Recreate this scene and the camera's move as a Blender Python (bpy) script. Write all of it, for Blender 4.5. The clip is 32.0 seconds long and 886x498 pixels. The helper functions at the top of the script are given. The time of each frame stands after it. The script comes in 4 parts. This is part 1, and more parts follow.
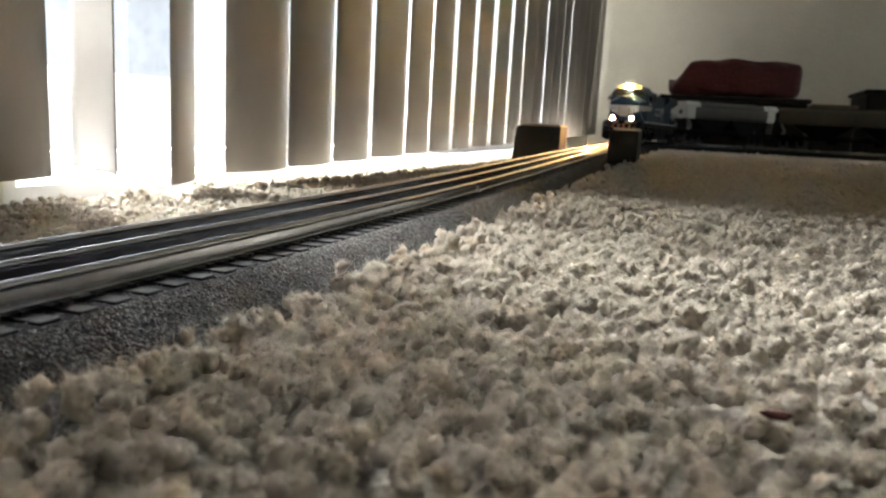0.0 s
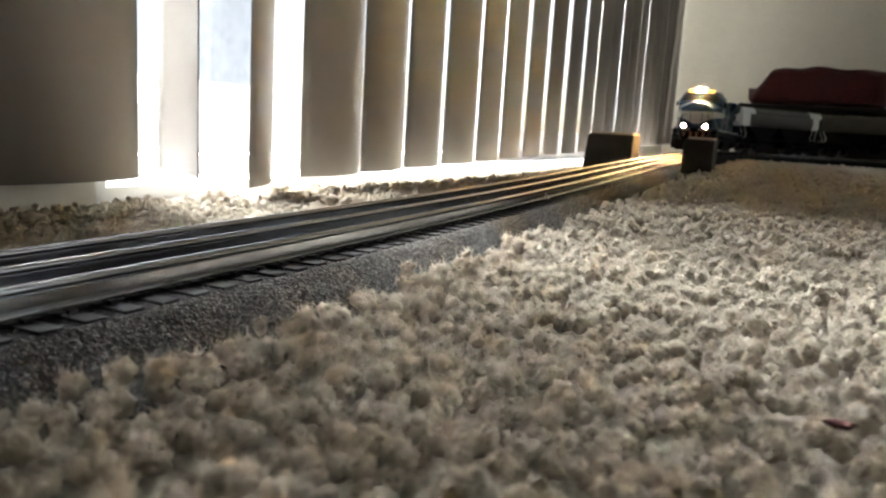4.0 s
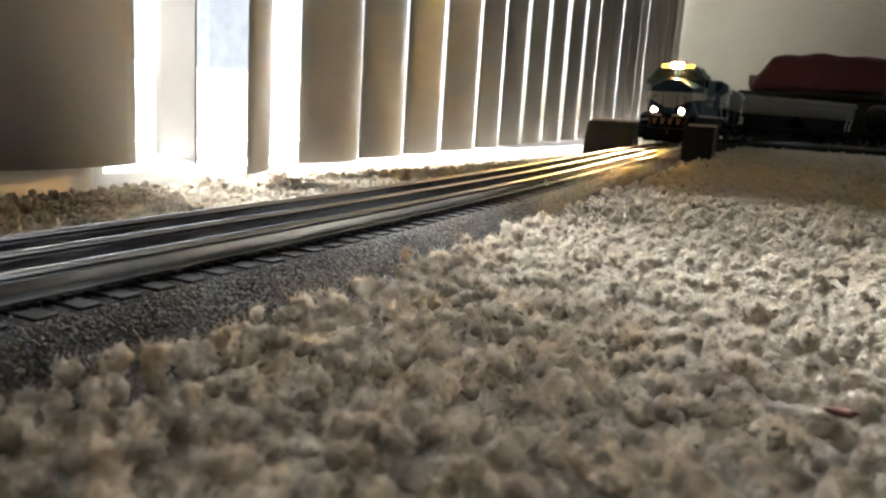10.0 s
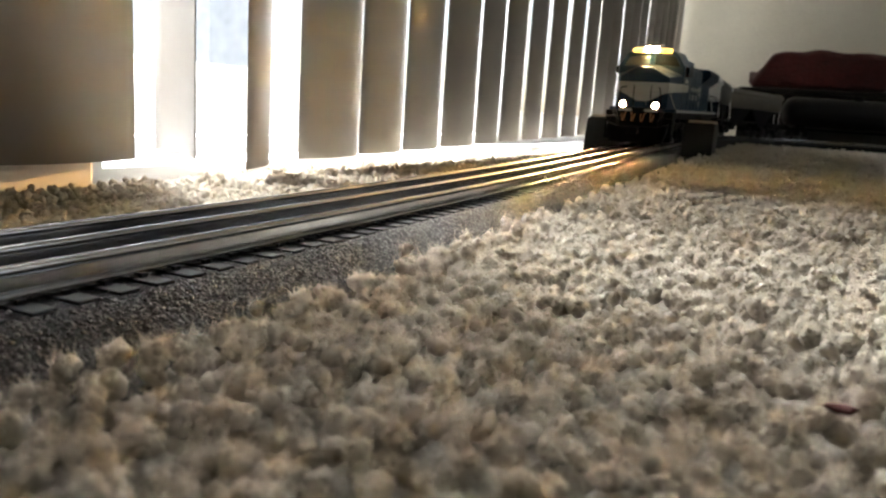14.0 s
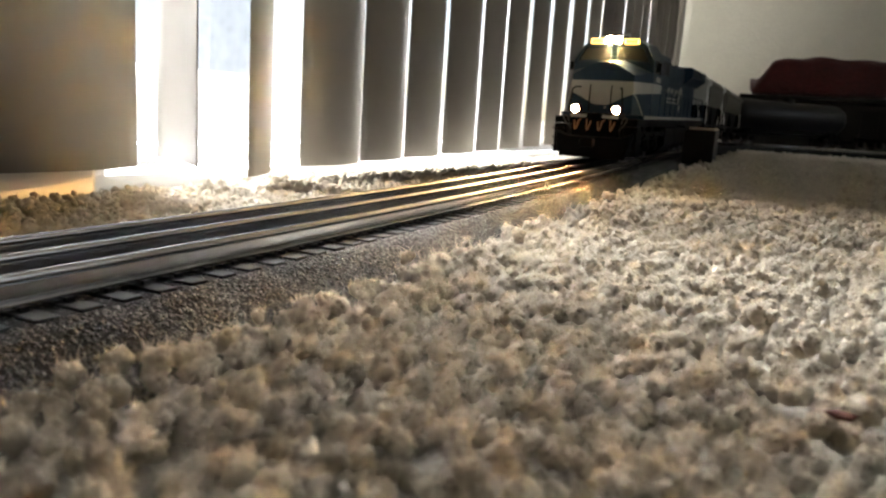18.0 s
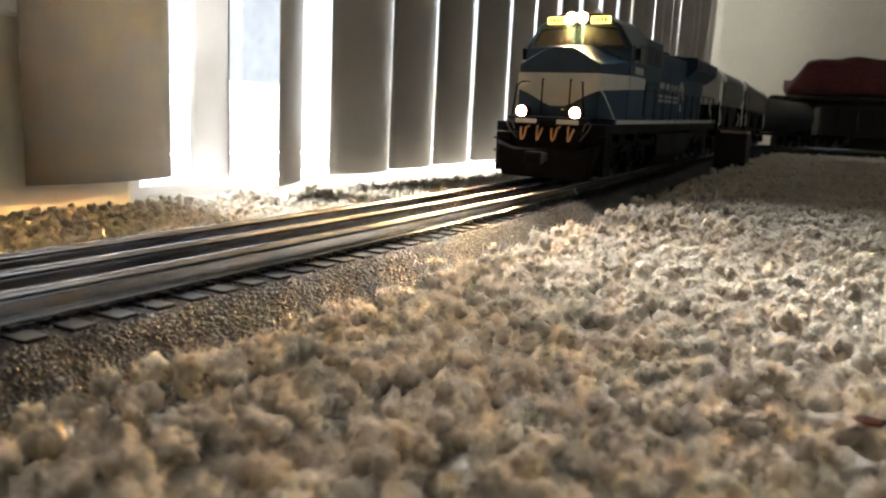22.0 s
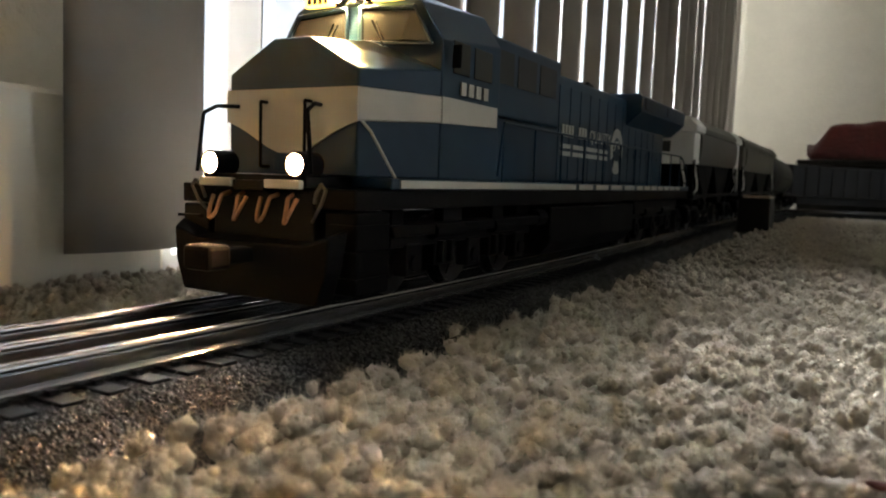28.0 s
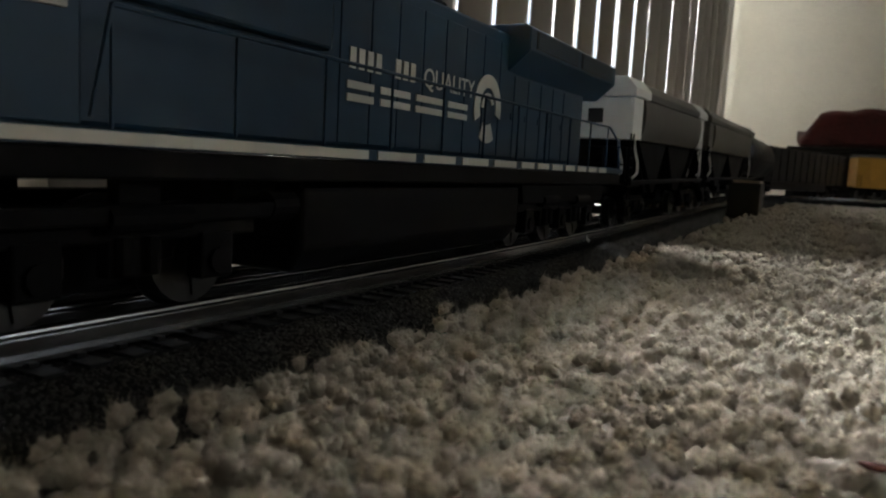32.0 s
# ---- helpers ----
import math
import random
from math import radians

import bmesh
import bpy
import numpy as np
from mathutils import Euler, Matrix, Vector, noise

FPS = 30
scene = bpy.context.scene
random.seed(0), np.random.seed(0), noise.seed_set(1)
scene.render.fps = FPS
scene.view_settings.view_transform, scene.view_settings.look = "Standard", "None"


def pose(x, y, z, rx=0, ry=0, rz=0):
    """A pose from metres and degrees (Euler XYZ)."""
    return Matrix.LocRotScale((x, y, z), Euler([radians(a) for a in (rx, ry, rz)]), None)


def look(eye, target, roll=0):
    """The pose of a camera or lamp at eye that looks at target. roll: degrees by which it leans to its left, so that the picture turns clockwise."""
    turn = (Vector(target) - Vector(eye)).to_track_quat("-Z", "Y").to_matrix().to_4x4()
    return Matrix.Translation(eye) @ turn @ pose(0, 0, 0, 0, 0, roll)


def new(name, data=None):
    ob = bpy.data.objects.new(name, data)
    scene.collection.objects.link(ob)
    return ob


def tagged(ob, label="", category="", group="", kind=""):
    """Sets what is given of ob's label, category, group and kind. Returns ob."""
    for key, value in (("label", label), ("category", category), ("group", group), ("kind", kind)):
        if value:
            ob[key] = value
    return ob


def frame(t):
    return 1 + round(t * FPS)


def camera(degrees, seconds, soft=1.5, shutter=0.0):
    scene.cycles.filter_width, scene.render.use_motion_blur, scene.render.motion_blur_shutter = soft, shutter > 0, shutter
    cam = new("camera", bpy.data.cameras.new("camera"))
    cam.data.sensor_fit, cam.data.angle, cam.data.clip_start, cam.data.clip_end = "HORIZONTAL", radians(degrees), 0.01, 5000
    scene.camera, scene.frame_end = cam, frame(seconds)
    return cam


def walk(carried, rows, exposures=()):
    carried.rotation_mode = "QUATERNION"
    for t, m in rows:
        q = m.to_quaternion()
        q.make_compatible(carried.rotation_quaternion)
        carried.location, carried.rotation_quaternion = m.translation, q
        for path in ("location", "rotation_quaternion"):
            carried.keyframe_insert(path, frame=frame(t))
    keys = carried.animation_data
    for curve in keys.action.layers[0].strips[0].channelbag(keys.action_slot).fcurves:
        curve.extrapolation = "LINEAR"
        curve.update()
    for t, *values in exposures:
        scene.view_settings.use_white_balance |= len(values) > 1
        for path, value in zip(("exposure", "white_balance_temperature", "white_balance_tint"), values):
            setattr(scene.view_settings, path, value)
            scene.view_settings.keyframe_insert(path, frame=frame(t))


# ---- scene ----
# camera: stands on the carpet, panned and tilted by hand
cam = camera(62, 32.0, soft=2.0)
cam.data.dof.use_dof, cam.data.dof.focus_distance, cam.data.dof.aperture_fstop = True, 0.24, 34.0


def aim(yaw, pitch, roll, x, y, z):
    a, b = radians(yaw), radians(pitch)
    e = Vector((x, y, z))
    return look(e, e + Vector((-math.sin(a) * math.cos(b), math.cos(a) * math.cos(b), math.sin(b))), roll)


VIEWS = [
    (0.0, 19.44, -9.73, 3.07, -0.0032, 0.0028, 0.0474),
    (0.5, 20.63, -9.73, 2.79, -0.0020, 0.0027, 0.0475),
    (1.0, 22.04, -10.01, 2.71, -0.0016, 0.0025, 0.0475),
    (1.5, 22.86, -10.00, 2.65, -0.0014, 0.0022, 0.0474),
    (2.0, 23.54, -9.83, 2.59, -0.0009, 0.0013, 0.0474),
    (2.5, 24.52, -9.78, 2.64, -0.0004, 0.0013, 0.0473),
    (3.0, 24.98, -9.66, 3.12, -0.0007, 0.0009, 0.0465),
    (3.5, 24.97, -9.40, 3.37, -0.0009, 0.0001, 0.0467),
    (5.5, 24.80, -9.62, 3.52, -0.0012, 0.0005, 0.0465),
    (6.5, 24.78, -9.93, 3.59, -0.0013, 0.0006, 0.0465),
    (7.5, 24.77, -9.98, 3.58, -0.0013, 0.0008, 0.0464),
    (8.5, 24.76, -10.14, 3.60, -0.0013, 0.0009, 0.0463),
    (9.5, 24.76, -10.32, 3.58, -0.0013, 0.0011, 0.0464),
    (10.5, 24.70, -10.51, 3.64, -0.0016, 0.0013, 0.0463),
    (11.5, 24.66, -10.59, 3.71, -0.0016, 0.0011, 0.0462),
    (12.5, 24.66, -10.70, 3.74, -0.0016, 0.0013, 0.0462),
    (13.5, 24.68, -10.72, 3.75, -0.0016, 0.0015, 0.0462),
    (14.5, 24.72, -10.69, 3.72, -0.0014, 0.0016, 0.0461),
    (16.5, 24.85, -9.78, 3.64, -0.0011, 0.0007, 0.0464),
    (17.0, 24.84, -9.80, 3.70, -0.0011, 0.0007, 0.0462),
    (17.5, 24.84, -9.88, 3.66, -0.0012, 0.0008, 0.0462),
    (18.0, 24.82, -10.19, 3.66, -0.0014, 0.0011, 0.0463),
    (18.5, 24.84, -10.25, 3.58, -0.0012, 0.0010, 0.0463),
    (19.0, 25.19, -10.02, 3.34, -0.0009, 0.0008, 0.0465),
    (19.5, 25.76, -9.85, 3.11, -0.0005, 0.0007, 0.0465),
    (20.0, 26.14, -9.83, 3.17, -0.0005, 0.0002, 0.0466),
    (20.5, 26.55, -9.85, 2.95, -0.0004, 0.0005, 0.0466),
    (21.0, 26.85, -9.82, 2.89, -0.0003, 0.0004, 0.0466),
    (21.5, 27.12, -9.80, 2.83, -0.0001, 0.0003, 0.0467),
    (22.0, 27.23, -9.81, 2.79, -0.0000, 0.0003, 0.0467),
    (22.5, 27.25, -9.81, 2.80, -0.0002, 0.0003, 0.0467),
    (23.0, 27.31, -9.76, 2.77, 0.0000, 0.0002, 0.0468),
    (23.5, 27.31, -9.61, 2.77, 0.0000, -0.0000, 0.0469),
    (24.0, 27.40, -9.57, 2.73, 0.0002, 0.0001, 0.0470),
    (24.5, 27.63, -9.12, 2.68, 0.0008, -0.0006, 0.0474),
    (25.0, 28.28, -7.51, 2.52, 0.0018, -0.0024, 0.0473),
    (25.5, 28.79, -6.04, 2.56, 0.0020, -0.0027, 0.0474),
    (27.5, 29.36, -4.71, 2.51, 0.0033, -0.0041, 0.0477),
    (28.0, 29.43, -4.86, 2.33, 0.0035, -0.0040, 0.0480),
    (28.5, 29.44, -4.80, 2.41, 0.0036, -0.0039, 0.0476),
    (29.0, 29.47, -4.69, 2.41, 0.0038, -0.0027, 0.0469),
    (29.5, 29.13, -5.01, 2.70, 0.0031, -0.0024, 0.0469),
    (30.0, 28.94, -5.32, 2.90, 0.0028, -0.0020, 0.0467),
    (30.5, 28.79, -5.53, 2.98, 0.0028, -0.0021, 0.0466),
    (31.0, 28.67, -5.88, 3.09, 0.0024, -0.0019, 0.0465),
    (31.5, 28.55, -6.12, 3.27, 0.0021, -0.0018, 0.0465),
    (32.0, 28.53, -6.23, 3.21, 0.0022, -0.0021, 0.0465),
]
EXPOSURES = [(0.0, 1.0), (24.0, 1.0), (27.0, 1.1), (28.5, 1.15), (30.0, 1.05), (32.0, 1.0)]
walk(cam, [(t, aim(*v)) for t, *v in VIEWS], EXPOSURES)

# ---- light ----
world = bpy.data.worlds.new("sky")
scene.world = world
world.use_nodes = True
wn = world.node_tree
sky = wn.nodes.new("ShaderNodeTexSky")
sky.sky_type, sky.sun_disc = "NISHITA", False
sky.sun_elevation, sky.sun_rotation = radians(48), radians(-60)
wn.links.new(sky.outputs[0], wn.nodes["Background"].inputs[0])
wn.nodes["Background"].inputs[1].default_value = 0.12

sun_data = bpy.data.lights.new("sun", "SUN")
sun_data.energy, sun_data.angle, sun_data.color = 4.5, radians(0.6), (1.0, 0.96, 0.9)
sun = new("sun", sun_data)
sun.matrix_world = look((-3, 4, 5), (-3.4, 4.6, 0))

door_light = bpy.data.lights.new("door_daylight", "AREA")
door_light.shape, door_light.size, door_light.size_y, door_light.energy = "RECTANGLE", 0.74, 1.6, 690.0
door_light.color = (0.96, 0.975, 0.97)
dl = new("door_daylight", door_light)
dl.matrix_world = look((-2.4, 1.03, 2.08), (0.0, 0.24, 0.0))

# skylight that slips in past the last slat, beside the far wall
gap_light = bpy.data.lights.new("gap_daylight", "AREA")
gap_light.shape, gap_light.size, gap_light.size_y, gap_light.energy = "RECTANGLE", 0.10, 1.5, 0.62
gap_light.color = (1.0, 0.95, 0.86)
gl = new("gap_daylight", gap_light)
gl.matrix_world = look((-0.30, 2.14, 0.80), (-0.22, 2.35, 0.78))

# added fill lamp before an unseen east window, lifts walls and slats
fill_light = bpy.data.lights.new("fill_daylight", "AREA")
fill_light.shape, fill_light.size, fill_light.size_y, fill_light.energy = "RECTANGLE", 0.85, 1.0, 2.1
fill_light.color = (1.0, 0.97, 0.9)
wl = new("fill_daylight", fill_light)
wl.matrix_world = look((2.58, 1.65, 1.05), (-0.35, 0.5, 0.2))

# ---- materials ----
def material(name, base, rough=0.6, metal=0.0, grain=None, bump=0.0, vary=0.0, coords="Object", spread=None, fine=0.0, emit=None, power=0.0, sheen=0.0, transmit=0.0, spec=0.5):
    """A surface with two scales of variation: grain (per metre) and broad wear, on base; bump in metres-like strength."""
    m = bpy.data.materials.new(name)
    m.use_nodes = True
    n, l = m.node_tree.nodes, m.node_tree.links
    b = n["Principled BSDF"]
    b.inputs["Base Color"].default_value = (*base, 1)
    b.inputs["Roughness"].default_value, b.inputs["Metallic"].default_value = rough, metal
    b.inputs["Sheen Weight"].default_value = sheen
    b.inputs["Transmission Weight"].default_value = transmit
    b.inputs["Specular IOR Level"].default_value = spec
    if emit:
        b.inputs["Emission Color"].default_value, b.inputs["Emission Strength"].default_value = (*emit, 1), power
    if grain:
        tc = n.new("ShaderNodeTexCoord")
        a, c = n.new("ShaderNodeTexNoise"), n.new("ShaderNodeTexNoise")
        a.inputs["Scale"].default_value, c.inputs["Scale"].default_value = grain, grain * 0.13
        a.inputs["Detail"].default_value = 6
        l.new(tc.outputs[coords], a.inputs["Vector"]), l.new(tc.outputs[coords], c.inputs["Vector"])
        mix = n.new("ShaderNodeMath")
        mix.operation = "ADD"
        l.new(a.outputs[0], mix.inputs[0]), l.new(c.outputs[0], mix.inputs[1])
        ramp = n.new("ShaderNodeMapRange")
        ramp.inputs["From Min"].default_value, ramp.inputs["From Max"].default_value = 0.65, 1.35
        ramp.inputs["To Min"].default_value, ramp.inputs["To Max"].default_value = 1 - vary, 1 + vary
        l.new(mix.outputs[0], ramp.inputs["Value"])
        vm = n.new("ShaderNodeVectorMath")
        vm.operation = "SCALE"
        vm.inputs[0].default_value = base
        l.new(ramp.outputs[0], vm.inputs["Scale"])
        l.new(vm.outputs[0], b.inputs["Base Color"])
        rr = n.new("ShaderNodeMapRange")
        rr.inputs["To Min"].default_value, rr.inputs["To Max"].default_value = max(rough - 0.12, 0.03), min(rough + 0.12, 1)
        l.new(c.outputs[0], rr.inputs["Value"]), l.new(rr.outputs[0], b.inputs["Roughness"])
        if bump:
            bp = n.new("ShaderNodeBump")
            bp.inputs["Strength"].default_value, bp.inputs["Distance"].default_value = 1.0, bump
            l.new(a.outputs[0], bp.inputs["Height"]), l.new(bp.outputs[0], b.inputs["Normal"])
    return m


def see_through(m, colour, share):
    """Lets a share of the light through, as thin vinyl and yarn do."""
    n, l = m.node_tree.nodes, m.node_tree.links
    see, blend = n.new("ShaderNodeBsdfTranslucent"), n.new("ShaderNodeMixShader")
    see.inputs["Color"].default_value, blend.inputs[0].default_value = (*colour, 1), share
    l.new(n["Principled BSDF"].outputs[0], blend.inputs[1]), l.new(see.outputs[0], blend.inputs[2])
    l.new(blend.outputs[0], n["Material Output"].inputs[0])


M_CARPET = material("carpet_pile", (0.33, 0.30, 0.255), 0.95, grain=700, bump=0.0006, vary=0.3, sheen=0.25, spec=0.2)
M_FIBRE = material("carpet_fibre", (0.50, 0.455, 0.39), 0.95, grain=1500, vary=0.25, bump=0.0008, sheen=0.3, spec=0.08)
M_RAIL = material("rail_metal", (0.33, 0.335, 0.345), 0.22, 1.0, grain=300, vary=0.10)
M_TIE = material("tie_plastic", (0.013, 0.014, 0.0155), 0.55, grain=400, vary=0.3, bump=0.0001, spec=0.1)
M_BALLAST = material("ballast_grit", (0.030, 0.0295, 0.0285), 0.48, grain=900, vary=0.7, bump=0.0002, spec=0.28)
M_BED = material("roadbed_plastic", (0.017, 0.017, 0.017), 0.85, grain=900, vary=0.5, bump=0.0006, spec=0.08)
M_SLAT = material("blind_vinyl", (0.225, 0.204, 0.183), 0.55, grain=60, vary=0.06, bump=0.0002)
see_through(M_SLAT, (0.60, 0.51, 0.42), 0.035)
M_WALL = material("wall_paint", (0.82, 0.80, 0.71), 0.85, grain=150, vary=0.04, bump=0.0018)
M_TRIM = material("trim_paint", (0.76, 0.74, 0.66), 0.5, grain=40, vary=0.03, bump=0.0002)
M_CEIL = material("ceiling_paint", (0.8, 0.79, 0.75), 0.9, grain=80, vary=0.03, bump=0.002)
M_FRAME = material("door_frame_metal", (0.72, 0.73, 0.74), 0.4, grain=50, vary=0.03)
M_GLASS = material("pane_glass", (1, 1, 1), 0.02, transmit=1.0)
M_PATIO = material("patio_concrete", (0.62, 0.6, 0.57), 0.9, grain=30, vary=0.12, bump=0.002)
M_BLUE = material("loco_blue", (0.008, 0.030, 0.060), 0.42, grain=120, vary=0.12, spec=0.25)
M_WHITE = material("loco_white", (0.44, 0.44, 0.41), 0.45, grain=120, vary=0.08)
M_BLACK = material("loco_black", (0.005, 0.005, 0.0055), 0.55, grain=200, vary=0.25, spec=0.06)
M_WHEEL = material("wheel_steel", (0.07, 0.07, 0.072), 0.35, 1.0, grain=300, vary=0.2)
M_WINDOW = material("cab_glass", (0.012, 0.015, 0.018), 0.12)
M_LAMP = material("lamp_lens", (1, 0.9, 0.7), 0.2, emit=(1.0, 0.54, 0.17), power=25000)
M_DITCH = material("ditch_lamp_lens", (1, 0.9, 0.8), 0.2, emit=(1.0, 0.50, 0.20), power=1900)
M_BOARD = material("number_board", (1, 0.8, 0.4), 0.4, emit=(1.0, 0.55, 0.10), power=3.0)
# hopper colours darkened: the shade on their room side is in them
M_GREY = material("hopper_shaded_grey", (0.075, 0.073, 0.067), 0.55, grain=90, vary=0.15)
M_TAN = material("hopper_shaded_tan", (0.085, 0.078, 0.062), 0.6, grain=90, vary=0.15)
M_TANK = material("tank_black", (0.009, 0.009, 0.010), 0.45, grain=150, vary=0.2, spec=0.25)
# white of roof ends and end walls includes the daylight they catch
M_LIT_ROOF = material("hopper_lit_roof_white", (0.66, 0.68, 0.68), 0.5, grain=90, vary=0.08)
M_YELLOW = material("boxcar_yellow", (0.62, 0.33, 0.04), 0.5, grain=90, vary=0.12)
M_RED = material("red_fleece", (0.07, 0.010, 0.010), 0.95, grain=120, vary=0.35, bump=0.004, sheen=0.2)
M_DARK = material("dark_plastic", (0.012, 0.011, 0.010), 0.5, grain=100, vary=0.2, spec=0.25)
M_BOXTOP = material("cardboard_brown", (0.2, 0.15, 0.11), 0.7, grain=90, vary=0.15)
M_LEAF = material("brown_leaf", (0.085, 0.016, 0.010), 0.7, grain=300, vary=0.3)
M_SILVER = material("pipe_white", (0.75, 0.75, 0.72), 0.4, grain=200, vary=0.08)
M_LINE = material("dark_lettering", (0.02, 0.02, 0.02), 0.6, grain=300, vary=0.1)
M_GRILLE = material("grille_black", (0.012, 0.012, 0.013), 0.6, grain=300, vary=0.2)
# hose rubber with the ditch lamps' orange glow put into its colour
M_LIT_HOSE = material("lamplit_rubber_hose", (0.45, 0.19, 0.08), 0.45, grain=300, vary=0.2)
M_FENCE = material("garden_wall_white", (0.78, 0.78, 0.76), 0.8, grain=20, vary=0.08)
M_HOUSE = material("house_siding", (0.48, 0.53, 0.58), 0.8, grain=12, vary=0.2)
M_LIT_EDGE = material("box_edge_lit_tan", (0.45, 0.36, 0.27), 0.7, grain=120, vary=0.15)


def per_piece(m, lo, hi):
    """Each loose piece of a mesh a little lighter or darker."""
    n, l = m.node_tree.nodes, m.node_tree.links
    b = n["Principled BSDF"]
    src = b.inputs["Base Color"].links[0].from_socket
    geo, mr, vm = n.new("ShaderNodeNewGeometry"), n.new("ShaderNodeMapRange"), n.new("ShaderNodeVectorMath")
    mr.inputs["To Min"].default_value, mr.inputs["To Max"].default_value = lo, hi
    vm.operation = "SCALE"
    l.new(geo.outputs["Random Per Island"], mr.inputs["Value"])
    l.new(src, vm.inputs[0]), l.new(mr.outputs[0], vm.inputs["Scale"]), l.new(vm.outputs[0], b.inputs["Base Color"])


per_piece(M_FIBRE, 0.86, 1.16)
see_through(M_FIBRE, (0.62, 0.57, 0.48), 0.48)
per_piece(M_BALLAST, 0.4, 1.8)

# ---- mesh helpers ----
def part(name, bm, mat, parent=None, label="", smooth=False):
    me = bpy.data.meshes.new(name)
    bm.to_mesh(me)
    bm.free()
    me.materials.append(mat)
    if smooth:
        me.polygons.foreach_set("use_smooth", [True] * len(me.polygons))
    ob = new(name, me)
    if parent:
        ob.parent = parent
    return tagged(ob, label)


def raw(name, verts, faces, mat, parent=None, smooth=False):
    me = bpy.data.meshes.new(name)
    me.from_pydata(verts, [], faces)
    me.materials.append(mat)
    if smooth:
        me.polygons.foreach_set("use_smooth", [True] * len(me.polygons))
    ob = new(name, me)
    if parent:
        ob.parent = parent
    return ob


def thing(name, label, category, group="", at=None):
    ob = new(name)
    ob.empty_display_size = 0.01
    if at is not None:
        ob.matrix_world = at
    return tagged(ob, label, category, group)


def box(bm, x0, x1, y0, y1, z0, z1, bevel=0.0, m=None):
    r = bmesh.ops.create_cube(bm, size=1.0)
    vs = r["verts"]
    for v in vs:
        v.co = Vector(((x0 + x1) / 2 + v.co.x * (x1 - x0), (y0 + y1) / 2 + v.co.y * (y1 - y0), (z0 + z1) / 2 + v.co.z * (z1 - z0)))
    if bevel:
        es = list({e for v in vs for e in v.link_edges})
        nv = bmesh.ops.bevel(bm, geom=es, offset=bevel, segments=2, affect="EDGES", profile=0.5)
        vs = list({v for f in nv["faces"] for v in f.verts} | {v for v in vs if v.is_valid})
    if m is not None:
        bmesh.ops.transform(bm, matrix=m, verts=vs)
    return bm


def boxed(*a, **k):
    return box(bmesh.new(), *a, **k)


def rod(bm, a, b, r, seg=8, r2=None):
    a, b = Vector(a), Vector(b)
    d = b - a
    m = Matrix.Translation((a + b) / 2) @ d.to_track_quat("Z", "Y").to_matrix().to_4x4()
    bmesh.ops.create_cone(bm, cap_ends=True, segments=seg, radius1=r, radius2=r if r2 is None else r2, depth=d.length, matrix=m)
    return bm


def pipe(bm, pts, r, seg=6):
    for p, q in zip(pts, pts[1:]):
        rod(bm, p, q, r, seg)
    return bm


def prism(outline, lo, hi, axis="y", bevel=0.0):
    """An outline extruded along an axis from lo to hi. Outline in the other two axes, in order (x z for y, y z for x, x y for z)."""
    bm = bmesh.new()
    def at(p, c):
        return {"y": (p[0], c, p[1]), "x": (c, p[0], p[1]), "z": (p[0], p[1], c)}[axis]
    lowv = [bm.verts.new(at(p, lo)) for p in outline]
    top = [bm.verts.new(at(p, hi)) for p in outline]
    n = len(outline)
    bm.faces.new(lowv), bm.faces.new(top[::-1])
    for i in range(n):
        bm.faces.new((lowv[i], top[i], top[(i + 1) % n], lowv[(i + 1) % n]))
    bmesh.ops.recalc_face_normals(bm, faces=bm.faces)
    if bevel:
        bmesh.ops.bevel(bm, geom=list(bm.edges), offset=bevel, segments=2, affect="EDGES", profile=0.5)
    return bm


def smooth01(a, b, v):
    t = np.clip((np.asarray(v, float) - a) / (b - a), 0, 1)
    return t * t * (3 - 2 * t)


# ---- plan: track along y, blinds beyond it, camera to its side ----
XC, Y0, R = -0.1412, 1.47, 0.375
RAIL_Y = np.array([-5, 0.2, 0.35, 0.476, 0.773, 0.95, 1.08, 1.2, 9])
RAIL_Z = np.array([0.0138, 0.0138, 0.0152, 0.0174, 0.0243, 0.0270, 0.0296, 0.0308, 0.0310])


EASE_Y = np.linspace(-1, 3, 1601)
EASE_Z = sum(np.interp(EASE_Y + d, RAIL_Y, RAIL_Z) for d in np.linspace(-0.07, 0.07, 15)) / 15


def rail_z(y):
    return np.interp(y, EASE_Y, EASE_Z)


def track_at(s):
    """Place and heading (degrees) on the centre line, s metres along it."""
    if s < Y0:
        return XC, s, float(rail_z(s)), 0.0
    a = (s - Y0) / R
    if a < math.pi:
        return XC + R * (1 - math.cos(a)), Y0 + R * math.sin(a), 0.031, -math.degrees(a)
    return XC + 2 * R, Y0 - (s - Y0 - math.pi * R), 0.031, -180.0


def carpet_z(x, y):
    rise = rail_z(y) - 0.0138
    return -0.0055 * smooth01(0.19, 0.29, -np.asarray(x, float)) + 0.0085 * smooth01(-0.2, -0.1, x) * (1 - 0.6 * smooth01(0.4, 1.3, y)) + rise * smooth01(-0.335, -0.17, x)


# ---- room ----
WALL_X, DOOR_A, DOOR_B, DOOR_H, TOP = -0.372, 0.285, 2.0, 2.03, 2.4
FAR_Y, BACK_Y, RIGHT_X = 2.35, -2.2, 2.6
WIN_A, WIN_B = 1.15, 2.15
wall = tagged(part("wall_west", boxed(WALL_X - 0.14, WALL_X, BACK_Y, DOOR_A, -0.05, TOP), M_WALL), "cream textured wall beside the sliding door", kind="structure")
